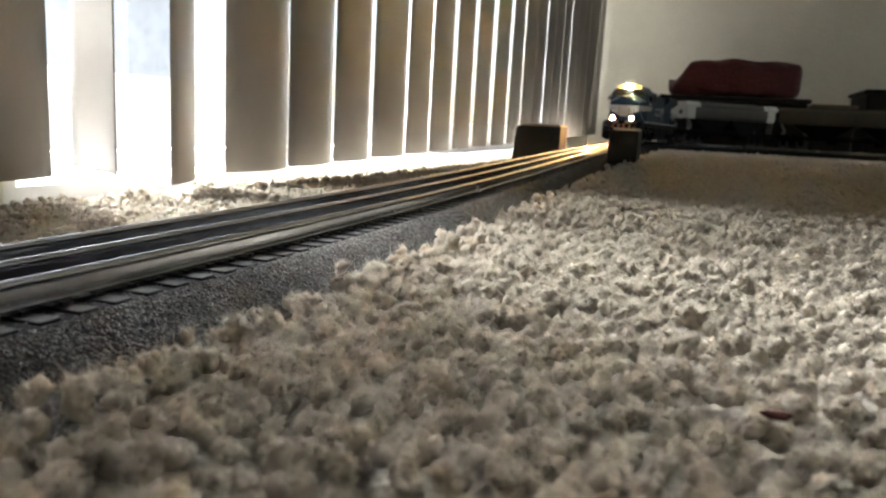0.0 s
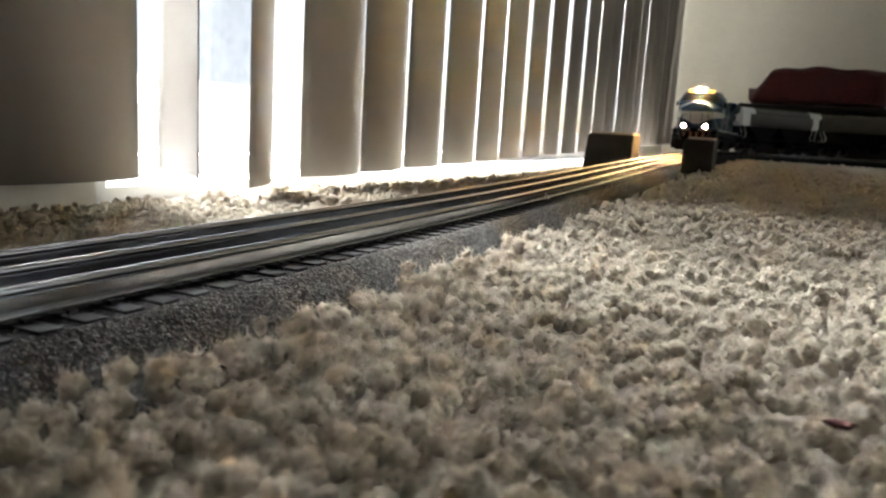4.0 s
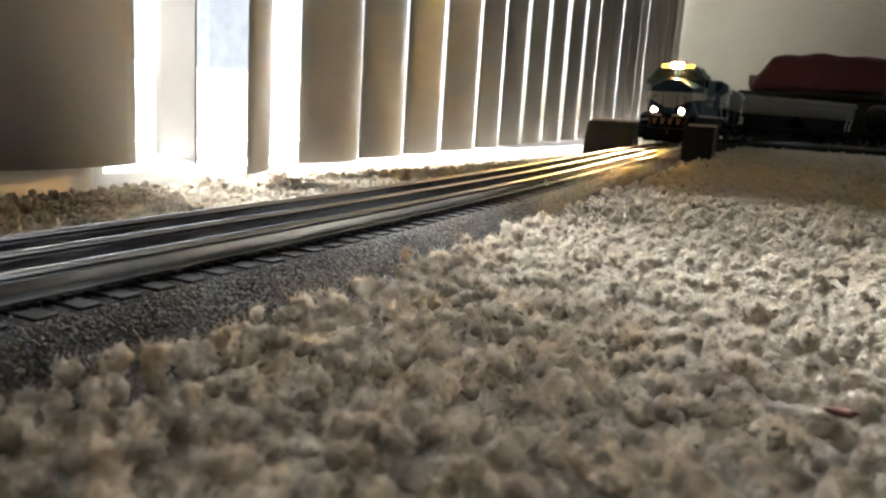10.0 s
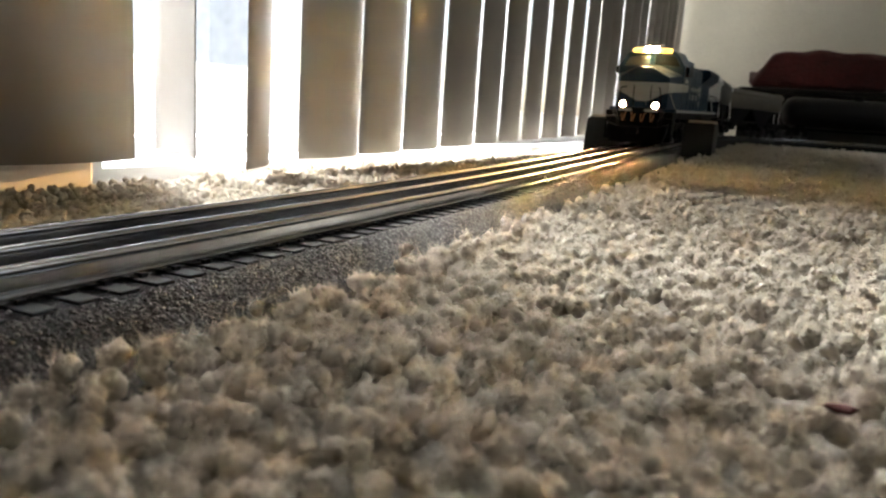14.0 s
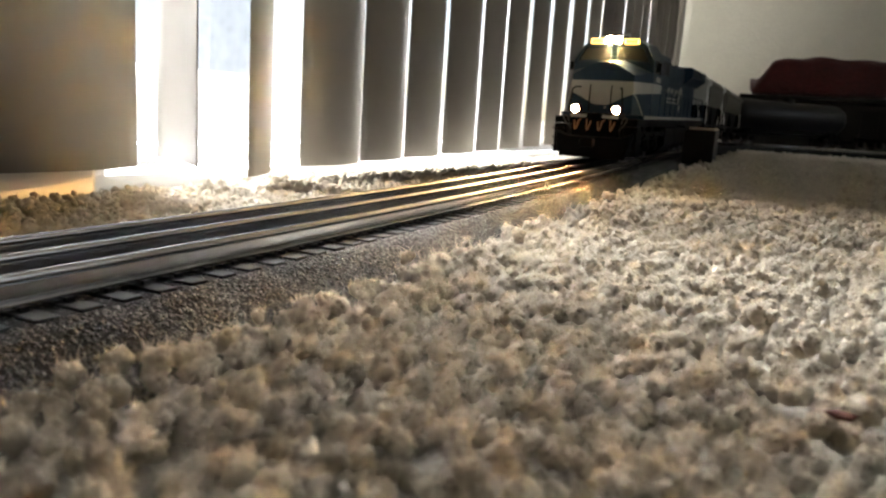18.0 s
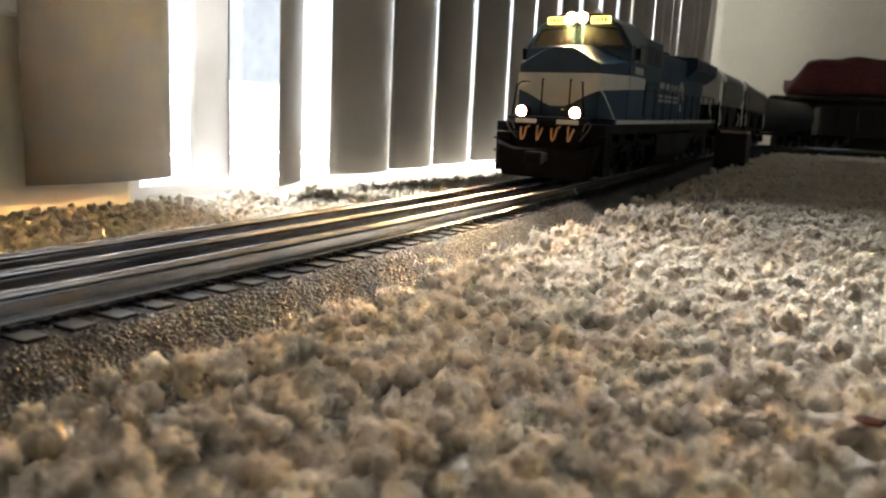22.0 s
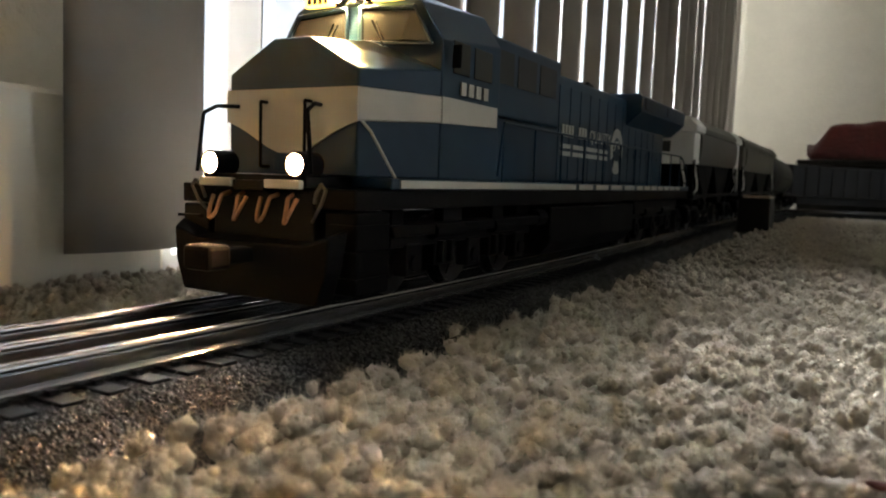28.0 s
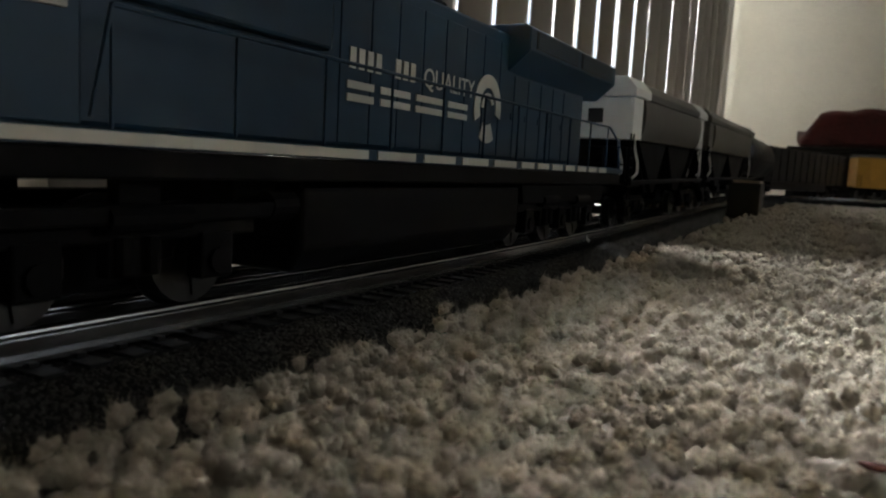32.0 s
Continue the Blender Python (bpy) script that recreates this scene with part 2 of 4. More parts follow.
part("wall_piece", boxed(WALL_X - 0.14, WALL_X, DOOR_B, FAR_Y, -0.05, TOP), M_WALL, wall)
part("lintel", boxed(WALL_X - 0.14, WALL_X, DOOR_A, DOOR_B, DOOR_H, TOP), M_WALL, wall)
tagged(part("wall_north", boxed(WALL_X - 0.14, RIGHT_X + 0.12, FAR_Y, FAR_Y + 0.12, -0.05, TOP), M_WALL), "plain cream painted wall", kind="structure")
tagged(part("wall_south", boxed(WALL_X - 0.14, RIGHT_X + 0.12, BACK_Y - 0.12, BACK_Y, -0.05, TOP), M_WALL), "plain cream painted wall", kind="structure")
# window opening is added, out of view, only to go with the fill lamp
we = tagged(part("wall_east", boxed(RIGHT_X, RIGHT_X + 0.12, BACK_Y, WIN_A, -0.05, TOP), M_WALL), "plain cream painted wall with an added window opening", kind="structure")
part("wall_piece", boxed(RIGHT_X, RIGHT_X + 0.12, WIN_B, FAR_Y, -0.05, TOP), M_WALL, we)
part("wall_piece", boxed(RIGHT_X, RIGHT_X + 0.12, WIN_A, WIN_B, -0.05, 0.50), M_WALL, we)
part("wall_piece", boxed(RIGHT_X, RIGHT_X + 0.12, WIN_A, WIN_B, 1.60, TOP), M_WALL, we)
win = tagged(part("fill_window", boxed(RIGHT_X + 0.03, RIGHT_X + 0.09, WIN_A, WIN_A + 0.04, 0.50, 1.60), M_FRAME), "unseen white framed window added for the fill lamp", kind="structure")
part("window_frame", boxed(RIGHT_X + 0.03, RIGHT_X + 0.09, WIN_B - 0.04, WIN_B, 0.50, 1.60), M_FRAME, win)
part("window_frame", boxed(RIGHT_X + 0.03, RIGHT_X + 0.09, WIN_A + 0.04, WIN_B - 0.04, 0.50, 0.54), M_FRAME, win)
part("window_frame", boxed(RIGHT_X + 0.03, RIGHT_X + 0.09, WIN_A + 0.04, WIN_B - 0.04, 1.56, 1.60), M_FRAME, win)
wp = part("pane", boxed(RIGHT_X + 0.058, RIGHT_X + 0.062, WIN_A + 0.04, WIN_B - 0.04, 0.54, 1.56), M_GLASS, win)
wp.visible_shadow = False
tagged(part("ceiling", boxed(WALL_X - 0.14, RIGHT_X + 0.12, BACK_Y - 0.12, FAR_Y + 0.12, TOP, TOP + 0.1), M_CEIL), "white textured ceiling", kind="structure")
tagged(part("baseboard", boxed(WALL_X, -0.343, BACK_Y, DOOR_A, -0.03, 0.088, bevel=0.003), M_TRIM), "cream painted baseboard along the wall", kind="structure")
tagged(part("baseboard", boxed(WALL_X + 0.002, RIGHT_X, FAR_Y - 0.014, FAR_Y, -0.03, 0.088, bevel=0.003), M_TRIM), "cream painted baseboard along the far wall", kind="structure")


def sliding_door():
    d = tagged(part("door_1", boxed(-0.5, WALL_X - 0.002, DOOR_A, DOOR_B, -0.02, -0.002), M_FRAME), "white framed sliding glass door in the wall", kind="structure")
    part("sill_rail", boxed(-0.44, -0.43, DOOR_A + 0.03, DOOR_B - 0.03, -0.002, 0.012), M_FRAME, d)
    part("frame_side", boxed(-0.5, WALL_X - 0.001, DOOR_A, DOOR_A + 0.03, -0.002, DOOR_H), M_FRAME, d)
    part("frame_side", boxed(-0.5, WALL_X - 0.001, DOOR_B - 0.03, DOOR_B, -0.002, DOOR_H), M_FRAME, d)
    part("frame_head", boxed(-0.5, WALL_X - 0.001, DOOR_A + 0.03, DOOR_B - 0.03, DOOR_H - 0.03, DOOR_H), M_FRAME, d)
    for k, (a, b, x) in enumerate(((DOOR_A + 0.03, 1.16, -0.46), (1.12, DOOR_B - 0.03, -0.425))):
        f = part("sash_frame", boxed(x - 0.012, x + 0.012, a, a + 0.05, 0.013, DOOR_H - 0.03), M_FRAME, d)
        box_b = part("sash_stile", boxed(x - 0.012, x + 0.012, b - 0.05, b, 0.013, DOOR_H - 0.03), M_FRAME, d)
        part("sash_bottom", boxed(x - 0.012, x + 0.012, a + 0.05, b - 0.05, 0.013, 0.05), M_FRAME, d)
        pane = part("pane", boxed(x - 0.002, x + 0.002, a + 0.05, b - 0.05, 0.05, DOOR_H - 0.032), M_GLASS, d)
        pane.visible_shadow = False


sliding_door()


# outside: patio slab and a far pale wall
tagged(part("patio", boxed(-9, WALL_X - 0.142, -5, 12, -0.2, -0.04), M_PATIO), "sunlit pale concrete patio outside the door", kind="structure")
bm = bmesh.new()
bmesh.ops.create_grid(bm, x_segments=1, y_segments=1, size=60)
bmesh.ops.translate(bm, verts=bm.verts, vec=(-69, 0, -0.22))
tagged(part("ground", bm, M_PATIO), "pale ground beyond the patio", kind="structure")


# ---- carpet ----
def carpet_patch(name, x0, x1, y0, y1, step, parent=None, seed=1, amp=1.0):
    nx, ny = int((x1 - x0) / step) + 1, int((y1 - y0) / step) + 1
    X, Y = np.meshgrid(np.linspace(x0, x1, nx), np.linspace(y0, y1, ny))
    rng = np.random.default_rng(5)
    # tufts: nearest of jittered cells, on a warped plane
    def wave(f, s):
        g = np.random.default_rng(s)
        out = np.zeros_like(X)
        for _ in range(7):
            k = g.normal(size=2) * f
            out += np.sin(k[0] * X + k[1] * Y + g.uniform(0, 6.28))
        return out / 3.0
    XW, YW = X + 0.0012 * wave(900, 11), Y + 0.0012 * wave(900, 12)
    def cells(size, s):
        cx, cy = XW / size, YW / size
        ix, iy = np.floor(cx).astype(int), np.floor(cy).astype(int)
        best = np.full(X.shape, 9.0)
        hgt = np.zeros(X.shape)
        for a in (-1, 0, 1):
            for b in (-1, 0, 1):
                jx, jy = ix + a, iy + b
                h = (jx * 374761393 + jy * 668265263 + s * 974711) & 0x7FFFFFFF
                h = ((h ^ (h >> 13)) * 1274126177) & 0x7FFFFFFF
                u, v, w = (h & 1023) / 1023, ((h >> 10) & 1023) / 1023, ((h >> 20) & 1023) / 1023
                d = np.hypot(jx + u - cx, jy + v - cy)
                near = d < best
                best = np.where(near, d, best)
                hgt = np.where(near, w, hgt)
        return best, hgt
    d1, h1 = cells(0.0046, 3)
    d2, h2 = cells(0.0019, 7)
    Z = carpet_z(X, Y) + amp * (0.0034 * np.maximum(1 - d1 ** 2 * 1.3, 0) + 0.0022 * (h1 - 0.5) + 0.0010 * (1 - d2) + 0.0008 * (h2 - 0.5) + 0.0005 * wave(90, 21)) - 0.0094 * amp
    Z -= 0.03 * bed_depth(X, Y)
    verts = np.stack([X, Y, Z], -1).reshape(-1, 3)
    i = np.arange(nx * ny).reshape(ny, nx)
    quads = np.stack([i[:-1, :-1], i[:-1, 1:], i[1:, 1:], i[1:, :-1]], -1).reshape(-1, 4)
    me = bpy.data.meshes.new(name)
    me.vertices.add(len(verts)), me.loops.add(quads.size), me.polygons.add(len(quads))
    me.vertices.foreach_set("co", verts.ravel())
    me.loops.foreach_set("vertex_index", quads.ravel())
    me.polygons.foreach_set("loop_start", np.arange(0, quads.size, 4))
    me.polygons.foreach_set("use_smooth", np.ones(len(quads), bool))
    me.update()
    me.materials.append(M_CARPET)
    ob = new(name, me)
    if parent:
        ob.parent = parent
    return ob, verts


def bed_depth(x, y):
    """1 under the roadbed, 0 away from it."""
    x, y = np.asarray(x, float), np.asarray(y, float)
    d = np.abs(x - XC)
    r = np.hypot(x - XC - R, y - Y0)
    near, far = np.where(y > -0.81, d, 1.0), np.where(y > Y0 - 0.91, np.abs(x - XC - 2 * R), 1.0)
    d = np.where(y > Y0, np.abs(r - R), np.minimum(near, far))
    edge = 0.0535 + 0.0015 * np.sin(x * 210 + y * 330) + 0.0015 * np.sin(y * 170 + 1.3)
    return 1 - smooth01(edge - 0.004, edge + 0.002, d)


floor, near_verts = carpet_patch("floor", -0.11, 0.30, 0.02, 0.62, 0.0018)
tagged(floor, "cream plush carpet with deep tufted pile", kind="structure")
carpet_patch("carpet_far", -0.11, 0.62, 0.62, 1.9, 0.003, floor)
carpet_patch("carpet_window", -0.372, -0.11, -0.1, 0.62, 0.002, floor)
carpet_patch("carpet_window_far", -0.372, -0.11, 0.62, 2.35, 0.0035, floor)
carpet_patch("carpet_end", -0.11, 0.62, 1.9, 2.35, 0.006, floor)
carpet_patch("carpet_east", 0.62, 2.6, -2.2, 2.35, 0.03, floor, amp=0.4)
carpet_patch("carpet_near", -0.372, 0.62, -2.2, -0.1, 0.02, floor, amp=0.4)
carpet_patch("carpet_foot", -0.11, 0.62, -0.1, 0.02, 0.003, floor)
carpet_patch("carpet_mid_east", 0.30, 0.62, 0.02, 0.62, 0.004, floor)



def pile_tufts(name, x0, x1, y0, y1, pitch, size, level, fuzz, seed, lobes=0):
    """Yarn tufts: lumpy heads standing close together, in clumps of uneven height, with short stray fibre ends."""
    g = np.random.default_rng(seed)
    gx, gy = np.meshgrid(np.arange(x0, x1, pitch), np.arange(y0, y1, pitch))
    cx, cy = (gx + g.uniform(-0.6, 0.6, gx.shape) * pitch).ravel(), (gy + g.uniform(-0.6, 0.6, gx.shape) * pitch).ravel()
    ok = (bed_depth(cx, cy) < 0.3) & (cx < 0.06 + 0.3 * cy)
    cx, cy = cx[ok], cy[ok]
    n = len(cx)
    clump = np.zeros(n)
    for _ in range(9):
        k = g.normal(size=2) * 480
        clump += np.sin(k[0] * cx + k[1] * cy + g.uniform(0, 6.28))
    cz = carpet_z(cx, cy) - 0.0012 - 0.8 * size + 0.0007 * clump + g.normal(0, 0.0006, n)
    bm = bmesh.new()
    bmesh.ops.create_icosphere(bm, subdivisions=level, radius=1.0)
    unit = np.array([v.co[:] for v in bm.verts])
    tris = np.array([[v.index for v in f.verts] for f in bm.faces])
    bm.free()
    m = len(unit)
    r = size * g.uniform(0.6, 1.1, n)
    lump = 1 + g.normal(0, 0.10, (n, m))
    v = unit[None] * lump[..., None] * r[:, None, None] * np.array([1.0, 1.0, 1.1])
    lean = np.clip(g.normal(0, 0.35, (n, 2)), -0.6, 0.6)
    v[..., 0] += lean[:, :1] * v[..., 2]
    v[..., 1] += lean[:, 1:] * v[..., 2]
    v += np.stack([cx, cy, cz], -1)[:, None]
    f = (tris[None] + (np.arange(n) * m)[:, None, None]).reshape(-1, 3)
    verts = v.reshape(-1, 3)
    if lobes:
        who = np.repeat(np.arange(n), lobes)
        q = len(who)
        a, up = g.uniform(0, 6.283, q), g.uniform(-0.1, 1.0, q)
        d = np.stack([np.cos(a) * np.sqrt(1 - up * up), np.sin(a) * np.sqrt(1 - up * up), 1.1 * up], -1)
        mid = np.stack([cx, cy, cz], -1)[who] + d * (r[who] * g.uniform(0.68, 0.92, q))[:, None]
        bm = bmesh.new()
        bmesh.ops.create_icosphere(bm, subdivisions=1, radius=1.0)
        ball = np.array([w.co[:] for w in bm.verts])
        side = np.array([[w.index for w in s.verts] for s in bm.faces])
        bm.free()
        k = len(ball)
        lr = r[who] * g.uniform(0.30, 0.50, q)
        lv = ball[None] * (1 + g.normal(0, 0.16, (q, k)))[..., None] * lr[:, None, None] + mid[:, None]
        f = np.concatenate([f, (len(verts) + side[None] + (np.arange(q) * k)[:, None, None]).reshape(-1, 3)])
        verts = np.concatenate([verts, lv.reshape(-1, 3)])
    if fuzz:
        # short stray ends on every lobe
        hub, rad = (mid, lr) if lobes else (np.stack([cx, cy, cz], -1), r)
        who = np.repeat(np.arange(len(hub)), fuzz)
        q = len(who)
        a, up = g.uniform(0, 6.283, q), g.uniform(-0.3, 1.0, q)
        d = np.stack([np.cos(a) * np.sqrt(1 - up * up), np.sin(a) * np.sqrt(1 - up * up), up], -1)
        root = hub[who] + d * (rad[who] * 0.85)[:, None]
        tip = root + (d * 0.8 + g.normal(0, 0.6, (q, 3))) * (size * g.uniform(0.25, 0.95, q))[:, None]
        b = g.uniform(0, 6.283, q)
        sd = np.stack([np.cos(b), np.sin(b), 0 * b], -1) * size * 0.034
        hv = np.stack([root - sd, root + sd, tip], 1).reshape(-1, 3)
        f = np.concatenate([f, len(verts) + np.arange(q * 3).reshape(-1, 3)])
        verts = np.concatenate([verts, hv])
    me = bpy.data.meshes.new(name)
    me.vertices.add(len(verts)), me.loops.add(f.size), me.polygons.add(len(f))
    me.vertices.foreach_set("co", verts.ravel())
    me.loops.foreach_set("vertex_index", f.ravel())
    me.polygons.foreach_set("loop_start", np.arange(0, f.size, 3))
    me.polygons.foreach_set("use_smooth", np.ones(len(f), bool))
    me.update()
    me.materials.append(M_FIBRE)
    return tagged(new(name, me), "cream yarn tufts of the plush carpet pile", "carpet pile", kind="stuff")


pile_tufts("carpet_pile", -0.105, 0.15, 0.03, 0.28, 0.0036, 0.0019, 1, 20, 3, 8)
pile_tufts("carpet_pile", -0.105, 0.24, 0.28, 0.64, 0.0039, 0.0020, 1, 12, 4, 6)
pile_tufts("carpet_pile", -0.105, 0.40, 0.64, 1.45, 0.0058, 0.0027, 1, 4, 6, 2)
pile_tufts("carpet_pile", -0.345, -0.175, 0.12, 0.60, 0.0042, 0.0022, 1, 6, 5, 4)
pile_tufts("carpet_pile", -0.345, -0.175, 0.60, 1.6, 0.0060, 0.0032, 1, 8, 7)


# ---- track ----
def sweep(profile, s0, s1, step, name, mat, parent=None, closed=True, smooth=False):
    """A profile (offset across, height above rail top) carried along the track."""
    ss = np.arange(s0, s1 + step * 0.5, step)
    verts, faces, n = [], [], len(profile)
    for s in ss:
        x, y, z, h = track_at(float(s))
        c, k = math.cos(radians(h)), math.sin(radians(h))
        verts += [(x + p * c, y + p * k, z + q) for p, q in profile]
    for i in range(len(ss) - 1):
        for j in range(n if closed else n - 1):
            a, b = i * n + j, i * n + (j + 1) % n
            faces.append((a, a + n, b + n, b))
    if closed:
        faces.append(tuple(range(n)))
        faces.append(tuple(range((len(ss) - 1) * n, len(ss) * n))[::-1])
    ob = raw(name, verts, faces, mat, parent, smooth)
    return ob


S_END = Y0 + math.pi * R + 0.9
track = thing("model_railway_track", "three-rail model railway track with grey ballast roadbed on the carpet", "track")
HEAD = [(0.0011 * math.sin(radians(a)), -0.0011 + 0.0011 * math.cos(radians(a))) for a in range(-135, 136, 15)]
HEAD += [(0.0006, -0.0021), (0.0006, -0.0046), (0.0019, -0.0054), (0.0019, -0.0062), (-0.0019, -0.0062), (-0.0019, -0.0054), (-0.0006, -0.0046), (-0.0006, -0.0021)]
for k in (-1, 0, 1):
    rail = sweep([(x + 0.0159 * k, z) for x, z in HEAD][::-1], -0.8, S_END, 0.02, "rail", M_RAIL, track, smooth=True)
    rail.data.set_sharp_from_angle(angle=radians(22))
BED = [(-0.058, -0.028), (-0.056, -0.021), (-0.0300, -0.0082), (-0.027, -0.0074), (0.027, -0.0074), (0.0300, -0.0082), (0.056, -0.021), (0.058, -0.028)]
sweep(BED[::-1], -0.8, S_END, 0.02, "roadbed", M_BED, track)
tie_bm = boxed(-0.0250, 0.0250, -0.0025, 0.0025, -0.0095, -0.0068, bevel=0.0003)
for k in (-1, 1):
    box(tie_bm, k * 0.0184 - 0.0005, k * 0.0184 + 0.0005, -0.0009, 0.0009, -0.0070, -0.0059)
tie_me = bpy.data.meshes.new("tie")
tie_bm.to_mesh(tie_me)
tie_bm.free()
tie_me.materials.append(M_TIE)
TIE = 0.0093
for k in range(0, 225):
    x, y, z, h = track_at(-0.0165 + k * TIE)
    o = new("tie", tie_me)
    o.parent = track
    o.matrix_local = pose(x, y, z, 0, 0, h)


def grit(name, s0, s1, count, size, seed):
    """Loose-looking grains moulded into the roadbed's shoulders and between its ties."""
    g = np.random.default_rng(seed)
    s = g.uniform(s0, s1, count)
    p = np.where(g.uniform(0, 1, count) < 0.72, g.uniform(0.0255, 0.0555, count), g.uniform(-0.054, 0.0255, count))
    z = np.interp(np.abs(p), [0, 0.027, 0.030, 0.056], [-0.0076, -0.0076, -0.0084, -0.0212])
    pts = np.array([track_at(float(v))[:3] for v in s])
    c = pts + np.stack([p, 0 * p, z], -1)
    unit = np.array([(1, 0, 0), (-1, 0, 0), (0, 1, 0), (0, -1, 0), (0, 0, 1), (0, 0, -1)], float)
    tris = np.array([(0, 2, 4), (2, 1, 4), (1, 3, 4), (3, 0, 4), (2, 0, 5), (1, 2, 5), (3, 1, 5), (0, 3, 5)])
    a = g.uniform(0, 6.283, count)
    r = size * g.uniform(0.5, 1.25, count)
    v = unit[None] * (1 + g.normal(0, 0.25, (count, 6, 1))) * r[:, None, None]
    x, y = v[..., 0].copy(), v[..., 1].copy()
    v[..., 0], v[..., 1] = x * np.cos(a)[:, None] - y * np.sin(a)[:, None], x * np.sin(a)[:, None] + y * np.cos(a)[:, None]
    v[..., 2] *= 0.8
    v += c[:, None]
    f = (tris[None] + (np.arange(count) * 6)[:, None, None]).reshape(-1, 3)
    me = bpy.data.meshes.new(name)
    me.vertices.add(count * 6), me.loops.add(f.size), me.polygons.add(len(f))
    me.vertices.foreach_set("co", v.ravel())
    me.loops.foreach_set("vertex_index", f.ravel())
    me.polygons.foreach_set("loop_start", np.arange(0, f.size, 3))
    me.update()
    me.materials.append(M_BALLAST)
    o = new(name, me)
    o.parent = track
    return tagged(o, kind="stuff")


grit("ballast_grit", 0.02, 0.42, 45000, 0.00060, 2)
grit("ballast_grit", 0.42, 1.1, 32000, 0.0010, 3)


# ---- vertical blinds ----
def slat_mesh(width, height, curl=0.004, n=8):
    verts, faces = [], []
    for k in range(n + 1):
        u = -width / 2 + width * k / n
        w = curl * (1 - (2 * u / width) ** 2)
        for dz in (0.0, height):
            for th in (-0.0005, 0.0005):
                verts.append((w + th, u, dz))
    for k in range(n):
        a, b = 4 * k, 4 * k + 4
        faces += [(a, b, b + 2, a + 2), (a + 1, a + 3, b + 3, b + 1), (a, a + 1, b + 1, b), (a + 2, b + 2, b + 3, a + 3)]
    faces += [(0, 2, 3, 1), (4 * n, 4 * n + 1, 4 * n + 3, 4 * n + 2)]
    me = bpy.data.meshes.new("slat")
    me.from_pydata(verts, [], faces)
    me.polygons.foreach_set("use_smooth", [True] * len(me.polygons))
    me.materials.append(M_SLAT)
    return me


blinds = thing("vertical_blinds", "grey-beige vinyl vertical blinds before the sliding door", "blinds")
slat_me = slat_mesh(0.089, 1.96, 0.0075, 10)
part("head_rail", boxed(-0.36, -0.315, 0.1, 2.34, 1.995, 2.03, bevel=0.003), M_FRAME, blinds)
# (middle y, turn in degrees, bottom z, x)
SLATS = [(0.2585, 3.0, 0.0080, -0.331), (0.3622, 60.4, 0.006, -0.363), (0.4106, 32.0, 0.0005, -0.336)]
rs = random.Random(4)
HUNG = [(0.5006, 2.5), (0.5817, 5.5), (0.6602, 5.1), (0.748, 1.7), (0.8315, 5.4), (0.9083, 4.5), (0.9958, 4.4), (1.0850, 3.6), (1.1830, 2.5), (1.2780, 2.5)]
HUNG += [(1.2832 + 0.0835 * k, (4.0 if k in (3, 5, 6, 8, 9, 11) else 1.3) + rs.uniform(-0.2, 0.2)) for k in range(1, 12)]
for y, turn in HUNG:
    SLATS.append((y, turn, 0.003 + 0.0195 * (y - 0.5) + rs.uniform(-0.0004, 0.0004), -0.336))
for y, turn, z, x in SLATS:
    o = new("slat", slat_me)
    o.parent = blinds
    o.matrix_local = pose(x, y, z, 0, 0, turn)


# ---- running gear shared by the vehicles ----
def wheelset(parent, u, r=0.0105, z=None):
    bm = bmesh.new()
    for sx in (-1, 1):
        rod(bm, (sx * 0.0135, 0, 0), (sx * 0.0178, 0, 0), r, 20)
        rod(bm, (sx * 0.0128, 0, 0), (sx * 0.0136, 0, 0), r * 1.12, 20)
        rod(bm, (sx * 0.0178, 0, 0), (sx * 0.0182, 0, 0), r * 0.45, 12)
        for k in range(4):
            a = k * math.pi / 2
            box(bm, sx * 0.0180 - 0.0003, sx * 0.0180 + 0.0003, -0.0006, 0.0006, r * 0.4, r * 0.85, m=Matrix.Rotation(a, 4, "X"))
    rod(bm, (-0.022, 0, 0), (0.022, 0, 0), 0.0016, 8)
    o = part("wheelset", bm, M_WHEEL, parent, "steel wheelset")
    o.location = (0, u, r if z is None else z)
    return o, r


def side_frame(parent, u, half, axles):
    for sx in (-1, 1):
        bm = bmesh.new()
        x0, x1 = sorted((sx * 0.0215, sx * 0.0255))
        box(bm, x0, x1, u - half, u + half, 0.0155, 0.0190, bevel=0.0005)
        for a in axles:
            box(bm, x0, x1 + (0.001 if sx > 0 else 0), u + a - 0.0045, u + a + 0.0045, 0.0065, 0.0165, bevel=0.0006)
            rod(bm, (sx * 0.0255, u + a, 0.0105), (sx * 0.0275, u + a, 0.0105), 0.0028, 10)
        for a, b in zip(axles, axles[1:]):
            mid = u + (a + b) / 2
            box(bm, x0, x1, mid - 0.006, mid + 0.006, 0.0085, 0.0160, bevel=0.0006)
            for k in (-1, 1):
                rod(bm, (sx * 0.0262, mid + k * 0.003, 0.0095), (sx * 0.0262, mid + k * 0.003, 0.0165), 0.0017, 8)
        part("side_frame", bm, M_BLACK, parent)
    bm = boxed(-0.021, 0.021, u - 0.007, u + 0.007, 0.0125, 0.0195, bevel=0.001)
    part("bolster", bm, M_BLACK, parent)


